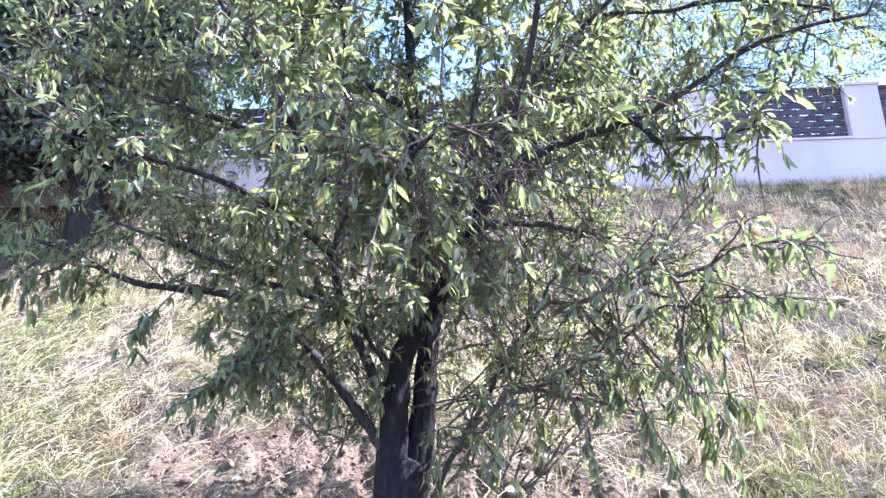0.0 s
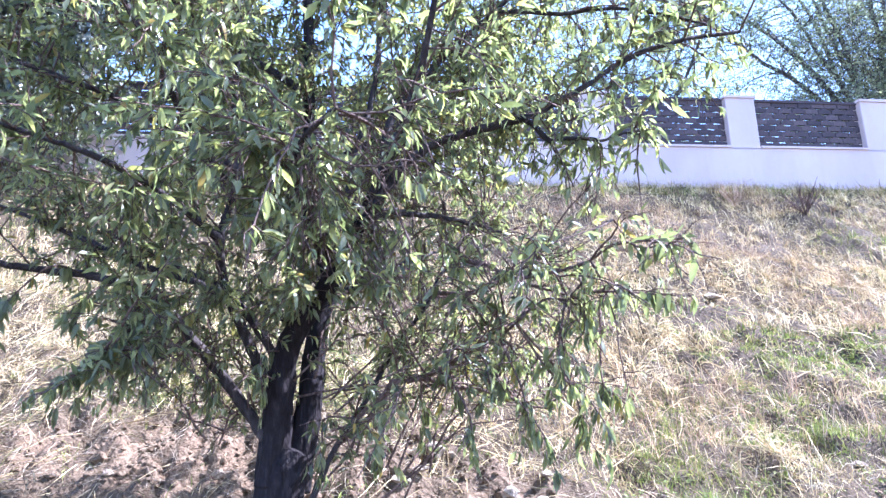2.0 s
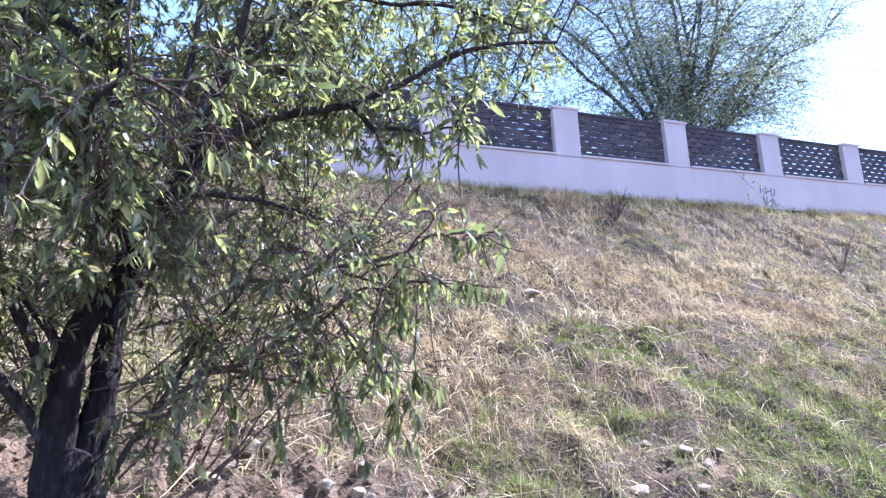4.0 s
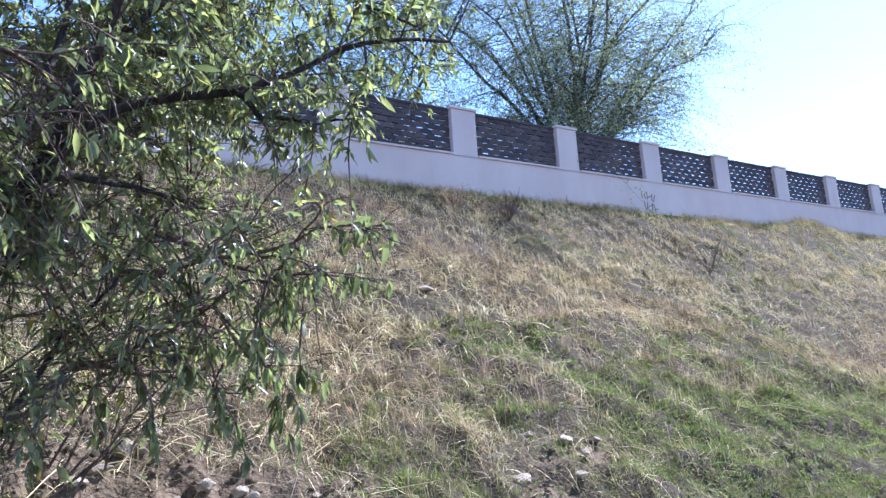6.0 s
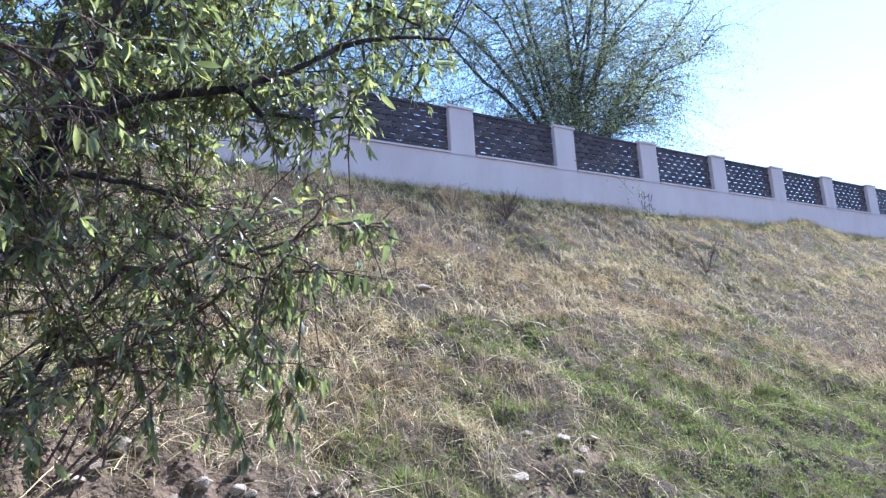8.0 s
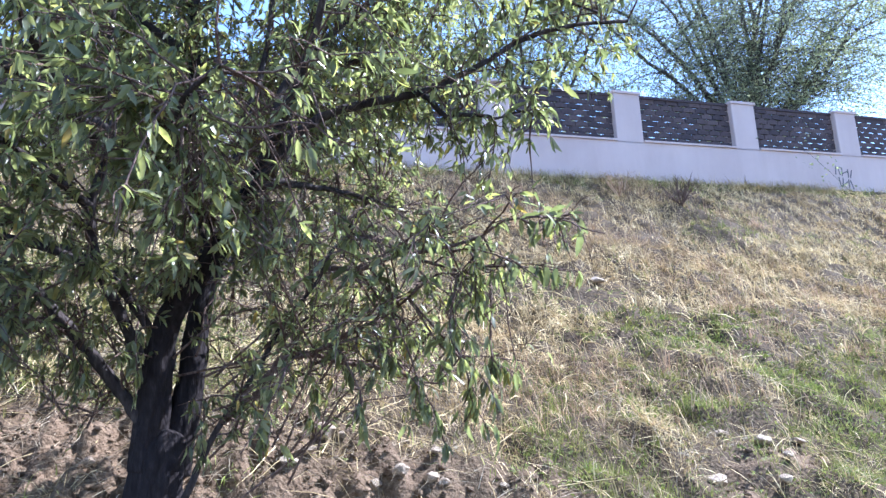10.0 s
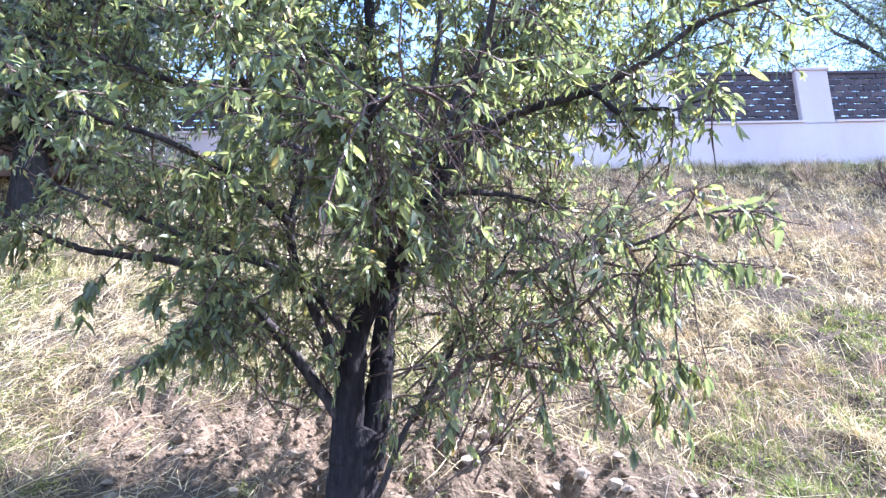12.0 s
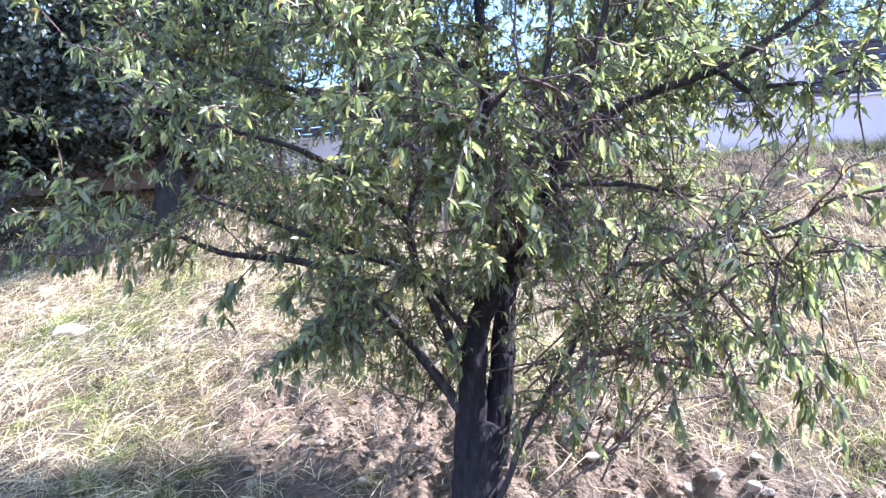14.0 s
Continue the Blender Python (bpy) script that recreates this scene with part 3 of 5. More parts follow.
    limb("bough", [(0.56, 2.75, 2.21), (0.72, 2.65, 2.11), (0.89, 2.5, 2.01), (1.04, 2.4, 1.92)], 0.012, 0.004, 7, 1.2)
    limb("bough", [(-0.25, 2.83, 1.42), (-0.32, 2.82, 1.54), (-0.43, 2.82, 1.69), (-0.58, 2.82, 1.88), (-0.74, 2.8, 2.05), (-0.95, 2.78, 2.13), (-1.18, 2.74, 2.16), (-1.34, 2.7, 2.19), (-1.53, 2.68, 2.28), (-1.7, 2.68, 2.36), (-2.04, 2.66, 2.44)], 0.028, 0.007, 9, 0.8)
    limb("bough", [(-0.24, 2.78, 1.8), (-0.4, 2.78, 2.02), (-0.6, 2.8, 2.12), (-0.82, 2.85, 2.2), (-1.04, 2.9, 2.31), (-1.29, 2.95, 2.42), (-1.74, 3, 2.61)], 0.021, 0.007, 9, 1.0)
    limb("bough", [(-0.27, 2.8, 1.68), (-0.36, 2.75, 1.89), (-0.43, 2.72, 2.06), (-0.46, 2.7, 2.28), (-0.4, 2.68, 2.56), (-0.42, 2.66, 2.92), (-0.41, 2.62, 3.23), (-0.44, 2.58, 3.5), (-0.49, 2.55, 3.96)], 0.023, 0.008, 9, 1.0)
    limb("bough", [(-0.41, 2.68, 2.58), (-0.63, 2.6, 2.71), (-0.91, 2.55, 2.84), (-1.26, 2.55, 2.97), (-1.67, 2.55, 3.15)], 0.02, 0.007, 8, 1.1)
    limb("bough", [(-0.46, 2.7, 2.27), (-0.64, 2.5, 2.4), (-0.83, 2.3, 2.48), (-1.07, 2.2, 2.54), (-1.33, 2.15, 2.61)], 0.018, 0.006, 8, 1.1)
    limb("bough", [(-0.74, 2.8, 2.04), (-0.75, 2.6, 1.89), (-0.82, 2.45, 1.77), (-0.94, 2.35, 1.69)], 0.011, 0.004, 7, 1.2)
    limb("bough", [(-0.59, 2.82, 1.86), (-0.71, 2.85, 1.84), (-0.88, 2.85, 1.81), (-1.05, 2.85, 1.73)], 0.011, 0.004, 7, 1.2)
    limb("bough", [(0.72, 2.6, 3.33), (1.02, 2.5, 3.31), (1.32, 2.42, 3.27), (1.67, 2.38, 3.18)], 0.013, 0.005, 7, 1.1)
    # stems and boughs to be kept clear of leaves in the camera's view
    view_clear_boughs = [limbs[1][0][78:118], limbs[2][0][4:], limbs[3][0], limbs[4][0][6:44], limbs[5][0][12:34], limbs[14][0][20:44]]
    # towards and away from the path
    limb("bough", [(0, 2.68, 2.11), (-0.08, 2.44, 2.25), (-0.13, 2.19, 2.35), (-0.08, 1.94, 2.41), (0.02, 1.74, 2.43)], 0.022, 0.006, 8, 1.3)
    limb("bough", [(0.08, 2.64, 2.29), (0.22, 2.34, 2.53), (0.32, 2.09, 2.78), (0.37, 1.89, 3.08), (0.42, 1.79, 3.33)], 0.022, 0.006, 8, 1.3)
    limb("bough", [(-0.45, 2.67, 2.53), (-0.58, 2.34, 2.73), (-0.68, 2.09, 2.93), (-0.83, 1.89, 3.13)], 0.020, 0.006, 8, 1.3)
    limb("bough", [(-0.08, 2.94, 1.91), (0.07, 3.19, 2.23), (0.22, 3.49, 2.58), (0.32, 3.74, 2.93)], 0.026, 0.008, 8, 1.2)
    limb("bough", [(-0.06, 2.94, 2.13), (-0.33, 3.24, 2.43), (-0.58, 3.54, 2.73), (-0.78, 3.79, 3.13)], 0.026, 0.008, 8, 1.2)
    limb("bough", [(-0.12, 2.9, 2.63), (0.22, 3.14, 2.93), (0.57, 3.29, 3.23), (0.92, 3.34, 3.53)], 0.022, 0.008, 8, 1.2)
    limb("bough", [(-0.14, 2.86, 3.03), (-0.48, 3.04, 3.33), (-0.88, 3.04, 3.63), (-1.28, 3.04, 3.93)], 0.022, 0.008, 8, 1.2)
    # boughs at the back, added to shade the soil and close sky gaps
    limb("bough", [(-0.09, 2.94, 1.9), (-0.5, 3.3, 2.15), (-1.0, 3.55, 2.4), (-1.4, 3.7, 2.65)], 0.024, 0.007, 8, 1.3)
    limb("bough", [(-0.08, 2.95, 2.0), (0.15, 3.25, 2.2), (0.4, 3.5, 2.35), (0.6, 3.7, 2.45)], 0.022, 0.007, 8, 1.2)
    limb("bough", [(-0.1, 2.9, 2.7), (-0.35, 3.3, 3.0), (-0.6, 3.6, 3.4), (-0.8, 3.75, 3.85)], 0.021, 0.007, 8, 1.3)
    limb("bough", [(-0.1, 2.92, 2.4), (0.3, 3.3, 2.75), (0.7, 3.6, 3.05), (1.05, 3.75, 3.4)], 0.021, 0.007, 8, 1.2)
    limb("bough", [(-0.6, 3.38, 2.2), (-0.8, 3.5, 2.05), (-1.0, 3.55, 1.95)], 0.012, 0.005, 7, 1.3)
    twigs, at, ahead, size = [], [], [], []
    middle = np.array([-0.15, 2.75, 2.45])

    def leafy(c, gap, first=0.15):
        seg = np.linalg.norm(np.diff(c, axis=0), axis=1)
        cum = np.concatenate([[0], np.cumsum(seg)])
        s = cum[-1] * first
        while s < cum[-1]:
            k = min(np.searchsorted(cum, s) - 1, len(seg) - 1) if s > 0 else 0
            k = max(k, 0)
            f = (s - cum[k]) / seg[k]
            p = c[k] + (c[k + 1] - c[k]) * f
            d = (c[k + 1] - c[k]) / seg[k]
            hang = 0.35 * d + rs.normal(0, 0.42, 3) + np.array([0, 0, -0.6])
            for _ in range(rs.randint(2, 7)):  # a bunch on one spur
                at.append(p + rs.normal(0, 0.006, 3)), ahead.append(hang + rs.normal(0, 0.5, 3)), size.append(rs.uniform(0.026, 0.058) * (1.12 if p[1] < 2.45 else 1.0))
            s += 2.7 * gap * rs.uniform(0.5, 1.6)

    def shoot(b, r0):
        """A branch along b with twigs and leaves."""
        branches.append((b, np.linspace(r0, 0.002, len(b))))
        sparse = (b[-1][0] > 0.15 and b[-1][2] < 2.4) or (b[-1][0] > -0.68 and b[-1][2] < 1.95)
        leafy(b, 0.085 if sparse else 0.035, 0.3)
        for j in range(rs.randint(5, 9)):
            k2 = rs.randint(1, len(b) - 1)
            td = b[k2 + 1] - b[k2 - 1]
            tw = wander(b[k2], td / (np.linalg.norm(td) + 1e-6) + rs.normal(0, 0.6, 3), rs.uniform(0.08, 0.26), 5, rs, 0.2, -0.10)
            if in_crown(tw[-1]):
                twigs.append(tube(tw, np.linspace(0.0028, 0.0012, 5), 3))
                leafy(tw, 0.066 if sparse else 0.028, 0.4 if sparse else 0.15)

    def spray(start, end):
        """A hanging shoot from the nearest wood through start to end, with longer leaves."""
        a, e = np.array(start), np.array(end)
        behind = ((a - wood) @ (e - a)) < 0
        k = int(np.argmin(np.linalg.norm(wood - a, axis=1) + 0.5 * behind))
        b = curve([wood[k], a, a * 0.45 + e * 0.55 + rs.normal(0, 0.015, 3), e], 12)
        branches.append((b, np.linspace(0.005, 0.002, len(b))))
        first = len(size)
        leafy(b, 0.03, 0.3)
        for _ in range(4):
            k2 = rs.randint(4, 10)
            tw = wander(b[k2], b[k2 + 1] - b[k2] + rs.normal(0, 0.025, 3), 0.12, 5, rs, 0.2, -0.1)
            twigs.append(tube(tw, np.linspace(0.0024, 0.0012, 5), 4))
            leafy(tw, 0.028, 0.1)
        for k in range(first, len(size)):
            size[k] = rs.uniform(0.042, 0.075)
            ahead[k] = rs.normal(0, 0.3, 3) + np.array([0, 0, -1.0])

    branches = []
    for c, bushy, r1 in limbs:
        seg = np.linalg.norm(np.diff(c, axis=0), axis=1)
        total = seg.sum()
        cum = np.concatenate([[0], np.cumsum(seg)])
        s = max(0.22, total * 0.22)
        while s < total:
            k = min(max(np.searchsorted(cum, s) - 1, 0), len(seg) - 1)
            p = c[k] + (c[k + 1] - c[k]) * ((s - cum[k]) / seg[k])
            d = (c[k + 1] - c[k]) / seg[k]
            out = p - middle
            out /= np.linalg.norm(out) + 1e-6
            b = wander(p, 0.5 * d + 0.35 * out + rs.normal(0, 0.6, 3), rs.uniform(0.22, 0.55), 7, rs, 0.16, rs.uniform(-0.06, 0.03))
            s += rs.uniform(0.08, 0.18) / bushy
            stray = p[0] > 0.85 and p[2] < 2.4 and b[-1][2] > p[2] + 0.03
            if in_crown(b[-1]) and in_crown(b[3]) and not stray:
                shoot(b, 0.0042)
        leafy(c[int(len(c) * (0.75 if r1 > 0.0045 else 0.45)):], 0.04, 0.0)
        if r1 < 0.0045:  # short twigs along the ends of the thin boughs
            for k in range(int(len(c) * 0.4), len(c) - 1, 2):
                tw = wander(c[k], c[k + 1] - c[k] + rs.normal(0, 0.03, 3), rs.uniform(0.06, 0.2), 5, rs, 0.2, -0.12)
                twigs.append(tube(tw, np.linspace(0.0024, 0.0012, 5), 3))
                leafy(tw, 0.032, 0.1)
    # branches that fill the crown between the boughs
    wood = np.vstack([c[len(c) // 4:] for c, _, _ in limbs])
    made = 0
    while made < 460:
        goal = np.array([rs.uniform(-2.5, 1.95), rs.uniform(1.6, 4.2), rs.uniform(1.35, 4.4)])
        if made % 12 == 0:  # in front of the stems
            goal = np.array([rs.uniform(-0.5, 0.55), rs.uniform(1.9, 2.6), rs.uniform(1.9, 2.5)])
        elif made % 11 == 0:  # the thin lower growth beside the stems
            goal = np.array([rs.uniform(0.05, 1.05), rs.uniform(2.0, 3.6), rs.uniform(1.5, 2.4)])
        elif made % 8 == 0:  # the thick middle of the crown
            goal = np.array([rs.uniform(-0.9, 0.4), rs.uniform(2.7, 4.1), rs.uniform(2.6, 4.2)])
        elif made % 5 == 0:  # the upper crown on both sides
            goal = np.array([rs.uniform(-1.5, -0.3), rs.uniform(2.3, 4.0), rs.uniform(2.3, 3.8)])
            if made % 10 == 0:
                goal = np.array([rs.uniform(0.3, 1.6), rs.uniform(2.1, 3.7), rs.uniform(2.75, 3.9)])
        elif made % 14 == 0:  # low growth beside the trunk
            goal = np.array([rs.uniform(-0.7, -0.28), rs.uniform(2.6, 3.5), rs.uniform(1.5, 1.9)])
        elif made % 7 == 0:  # behind the stems, mostly hidden, added to shade the soil
            goal = np.array([rs.uniform(-0.3, 0.9), rs.uniform(3.1, 3.8), rs.uniform(1.9, 3.0)])
        thin = (0.7 if goal[2] < 2.6 else 0.45) * np.clip((goal[0] - 0.2) / 0.6, 0, 1)
        if goal[0] > 0.3 and goal[2] < 2.3:
            thin = 0.35
        if goal[0] < -0.7:
            thin = 0.6 if goal[2] > 2.2 else 0.7
        if 0.15 < goal[0] < 1.3 and goal[1] < 2.5 and goal[2] > 2.35:
            thin = 0.8
        if goal[1] > 3.1 and -1.3 < goal[0] < 0.7 and goal[2] > 2.0:
            thin = 0.45
        if not in_crown(goal) or rs.rand() < thin:
            continue
        tip = (wood[:, 0] > 0.7) & (wood[:, 2] < 2.25) & (goal[2] > 2.2)
        d = np.linalg.norm(wood - goal, axis=1) + 2.0 * tip + 0.25 * np.clip(wood[:, 2] - goal[2], -0.5, 0.5)
        k = int(np.argmin(d))
        if d[k] > 0.7:
            continue
        start = wood[k]
        mid = (start + goal) / 2 + rs.normal(0, 0.06, 3) + np.array([0, 0, 0.08])
        if not in_crown(mid):
            continue
        b = curve([start, mid, goal], 8) + rs.normal(0, 0.006, (8, 3)) * (np.arange(8) > 0)[:, None]
        shoot(b, 0.0045)
        made += 1
    # the dense upper crown
    made = 0
    while made < 240:
        goal = np.array([rs.uniform(-1.7, 1.2), rs.uniform(2.0, 4.1), rs.uniform(2.85, 4.45)])
        k = int(np.argmin(np.linalg.norm(wood - goal, axis=1)))
        if not in_crown(goal) or np.linalg.norm(wood[k] - goal) > 0.75:
            continue
        b = curve([wood[k], (wood[k] + goal) / 2 + rs.normal(0, 0.06, 3) + np.array([0, 0, 0.08]), goal], 8)
        shoot(b, 0.0045)
        made += 1
    # the back of the crown
    made = 0
    while made < 150:
        goal = np.array([rs.uniform(-1.3, 1.2), rs.uniform(3.1, 4.15), rs.uniform(2.65, 4.45)])
        k = int(np.argmin(np.linalg.norm(wood - goal, axis=1)))
        if np.linalg.norm(wood[k] - goal) > 0.8:
            continue
        shoot(curve([wood[k], (wood[k] + goal) / 2 + rs.normal(0, 0.06, 3) + np.array([0, 0, 0.08]), goal], 8), 0.0045)
        made += 1
    # close growth high behind the stems
    made = 0
    while made < 150:
        goal = np.array([rs.uniform(-0.75, 1.0), rs.uniform(2.9, 4.1), rs.uniform(2.75, 3.8)])
        k = int(np.argmin(np.linalg.norm(wood - goal, axis=1)))
        if np.linalg.norm(wood[k] - goal) > 0.8:
            continue
        shoot(curve([wood[k], (wood[k] + goal) / 2 + rs.normal(0, 0.06, 3) + np.array([0, 0, 0.08]), goal], 8), 0.0045)
        made += 1
    # hanging growth below the long rising bough
    for _ in range(20):
        goal = np.array([rs.uniform(0.42, 1.3), rs.uniform(2.1, 2.85), 0])
        goal[2] = rs.uniform(2.2, 2.5 + 0.4 * goal[0])
        k = int(np.argmin(np.linalg.norm(wood - goal, axis=1) + 0.6 * np.clip(goal[2] - wood[:, 2], 0, 1)))
        shoot(curve([wood[k], (wood[k] + goal) / 2 + rs.normal(0, 0.03, 3) + np.array([0, 0, 0.05]), goal], 8), 0.004)
    # the bright leafy front of the crown over the fork
    for _ in range(34):
        goal = np.array([rs.uniform(-0.12, 0.34), rs.uniform(1.9, 2.45), rs.uniform(1.95, 2.4)])
        k = int(np.argmin(np.linalg.norm(wood - goal, axis=1)))
        shoot(curve([wood[k], (wood[k] + goal) / 2 + np.array([0, 0, 0.06]), goal], 8), 0.004)
    # small growth over the stems' outer side
    for _ in range(38):
        goal = np.array([rs.uniform(-0.85, -0.22), rs.uniform(2.3, 2.75), rs.uniform(1.62, 2.35)])
        k = int(np.argmin(np.linalg.norm(wood - goal, axis=1)))
        shoot(curve([wood[k], (wood[k] + goal) / 2 + rs.normal(0, 0.03, 3) + np.array([0, 0, 0.05]), goal], 8), 0.004)
    # the thicket of thin shoots on both sides of the trunk
    for k in range(40):
        if k % 3:
            goal = np.array([rs.uniform(0.02, 1.0), rs.uniform(2.45, 3.3), 0])
            goal[2] = rs.uniform(1.5, 1.8 + 0.55 * goal[0])
            start = np.array([-0.1 + 0.75 * goal[0] * rs.rand(), 2.75, 0]) + rs.normal(0, 0.07, 3) + (0, 0, rs.uniform(1.2, 1.75))
        else:
            goal = np.array([rs.uniform(-0.85, -0.3), rs.uniform(2.5, 3.3), rs.uniform(1.42, 2.0)])
            start = np.array([-0.3 - 0.3 * rs.rand(), 2.82, 1.45 + 0.35 * rs.rand()])
        if goal[2] < start[2] + 0.05:
            goal[2] = start[2] + rs.uniform(0.05, 0.3)
        mid = (start + goal) / 2 + rs.normal(0, 0.08, 3) + np.array([0, 0, 0.03])
        b = curve([start, mid, goal], 9) + rs.normal(0, 0.005, (9, 3))
        branches.append((b, np.linspace(0.0052, 0.002, len(b))))
        leafy(b, 0.08, 0.4)
        for j in range(5):
            k2 = rs.randint(2, 8)
            tw = wander(b[k2], (b[k2 + 1] - b[k2]) * 8 + rs.normal(0, 0.6, 3), rs.uniform(0.06, 0.22), 5, rs, 0.22, -0.06)
            twigs.append(tube(tw, np.linspace(0.0026, 0.0012, 5), 3))
            leafy(tw, 0.06, 0.3)
    # single sprays that hang clear of the crown
    for start, end in (
        ((0.55, 2.35, 1.74), (0.80, 2.35, 1.33)),
        ((0.67, 2.40, 1.81), (0.54, 2.40, 1.57)),
        ((0.90, 2.20, 1.97), (0.90, 2.20, 1.78)),
        ((0.82, 2.25, 1.82), (0.86, 2.25, 1.71)),
        ((1.05, 2.00, 2.08), (1.24, 2.00, 2.10)),
        ((0.97, 2.05, 1.94), (1.24, 2.05, 1.92)),
        ((0.79, 2.20, 1.71), (0.97, 2.20, 1.44)),
        ((0.14, 2.60, 1.50), (0.17, 2.60, 1.35)),
        ((0.35, 2.60, 1.66), (0.41, 2.60, 1.51)),
        ((0.68, 2.35, 1.66), (0.74, 2.35, 1.46)),
        ((0.88, 2.35, 1.63), (0.97, 2.35, 1.38)),
        ((1.00, 2.35, 1.65), (1.11, 2.35, 1.53)),
        ((0.82, 2.35, 1.67), (1.14, 2.35, 1.62)),
        ((0.49, 2.35, 1.55), (0.52, 2.35, 1.39)),
    ):
        spray(start, end)
    for start, end in (
        ((-0.03, 2.75, 1.54), (-0.08, 2.75, 1.34)),
        ((-0.27, 2.66, 1.80), (-0.26, 2.62, 1.63)),
        ((-0.72, 2.40, 1.85), (-1.00, 2.40, 1.65)),
        ((-0.57, 2.45, 1.90), (-0.73, 2.45, 1.69)),
        ((-0.85, 2.50, 2.04), (-0.92, 2.50, 1.87)),
        ((-1.02, 2.50, 2.12), (-1.25, 2.50, 1.92)),
        ((-1.46, 2.55, 2.28), (-1.49, 2.55, 2.10)),
        ((-1.56, 2.50, 2.29), (-1.63, 2.50, 2.07)),
        ((-0.49, 2.70, 1.74), (-0.44, 2.70, 1.58)),
        ((-1.62, 2.56, 2.20), (-1.95, 2.50, 2.10)),
        ((-1.75, 2.52, 2.16), (-2.45, 2.48, 2.20)),
    ):
        spray(start, end)
    order = sorted(range(len(branches)), key=lambda i: branches[i][0][-1][1])
    for i in order[:260]:
        v, q, t = tube(branches[i][0], branches[i][1], 6)
        tree.add("branch", v, [q, t], TWIG)
    twigs += [tube(*branches[i], 5) for i in order[260:]]

    v, f = join_tubes(twigs)
    tree.add("twig_growth", v, f, TWIG, "thin brown leafy twigs", kind="stuff")
    at, ahead, size = np.array(at), np.array(ahead), np.array(size)
    # few leaves stay over the stems and rising boughs, as the camera sees them
    keep = np.ones(len(at), bool)
    # the growth low beside the stems is thin
    low = (at[:, 0] > 0.08) & (at[:, 2] < 2.15) & (at[:, 2] > 1.4)
    keep &= ~(low & (rs.rand(len(at)) < 0.2))
    # unseen leaves above the camera's view are thinned to let the sun in
    high = at[:, 2] - 3.5 - 0.6 * (at[:, 1] - 2.85)
    keep &= rs.rand(len(at)) > 0.7 * np.clip(high / 0.25, 0, 1) * np.clip((at[:, 0] - 0.45) / 0.4, 0, 1)
    # project leaves from the camera's place and drop most that cover these boughs
    for c in view_clear_boughs:
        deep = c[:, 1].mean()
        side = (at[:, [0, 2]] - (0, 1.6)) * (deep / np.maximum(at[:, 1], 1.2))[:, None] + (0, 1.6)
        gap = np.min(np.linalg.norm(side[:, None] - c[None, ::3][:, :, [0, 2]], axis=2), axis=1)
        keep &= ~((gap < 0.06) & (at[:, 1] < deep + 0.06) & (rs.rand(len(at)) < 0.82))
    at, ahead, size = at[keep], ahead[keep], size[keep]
    size = size * np.where((rs.rand(len(at)) < 0.16) & (at[:, 1] < 2.7), 1.28, 1.0)
    roll = rs.uniform(-1.2, 1.2, len(at))
    # the leaves of the crown's near face stand alone, the rest are joined
    near = np.argsort(at[:, 1] + 0.3 * np.abs(at[:, 2] - 2.4))[:300]
    rest = np.setdiff1d(np.arange(len(at)), near)
    shapes = [leaf_shape(0.35, 0.15), leaf_shape(0.6, 0.32), leaf_shape(0.2, 0.4), leaf_shape(0.5, 0.05)]
    plain = [leaf_shape(f, c, ((0.3, 0.142), (0.7, 0.116))) for f, c in ((0.35, 0.15), (0.6, 0.32), (0.2, 0.4), (0.5, 0.05))]
    simple = [leaf_shape(f, c, ((0.42, 0.15),)) for f, c in ((0.35, 0.15), (0.6, 0.32), (0.2, 0.4), (0.5, 0.05))]
    which = rs.randint(0, 4, len(at))
    behind = at[rest, 1] > 2.65
    vs, qs, ts, o = [], [], [], 0
    for k in range(4):
        for sel, shape in ((rest[(which[rest] == k) & ~behind], plain[k]), (rest[(which[rest] == k) & behind], simple[k])):
            v, (q, t), _ = place_leaves(at[sel], ahead[sel], roll[sel], size[sel], shape)
            vs.append(v), qs.append(q + o), ts.append(t + o)
            o += len(v)
    tree.add("crown", np.vstack(vs), [np.vstack(qs), np.vstack(ts)], LEAF, "narrow folded green leaves", kind="stuff")
    meshes = [mesh_of("leaf", s[0], [s[1], s[2]], LEAF_SINGLE, True) for s in shapes]
    _, _, (ax, ay, az) = place_leaves(at[near], ahead[near], roll[near], size[near], shapes[0])
    for j, i in enumerate(near):
        ob = new("leaf", meshes[which[i]])
        ob.parent = tree.top
        m = Matrix((ax[j], ay[j], az[j])).transposed().to_4x4()
        ob.matrix_basis = Matrix.Translation(Vector(at[i]) - tree.at) @ m @ Matrix.Scale(size[i], 4)
    return tree


almond = build_almond()


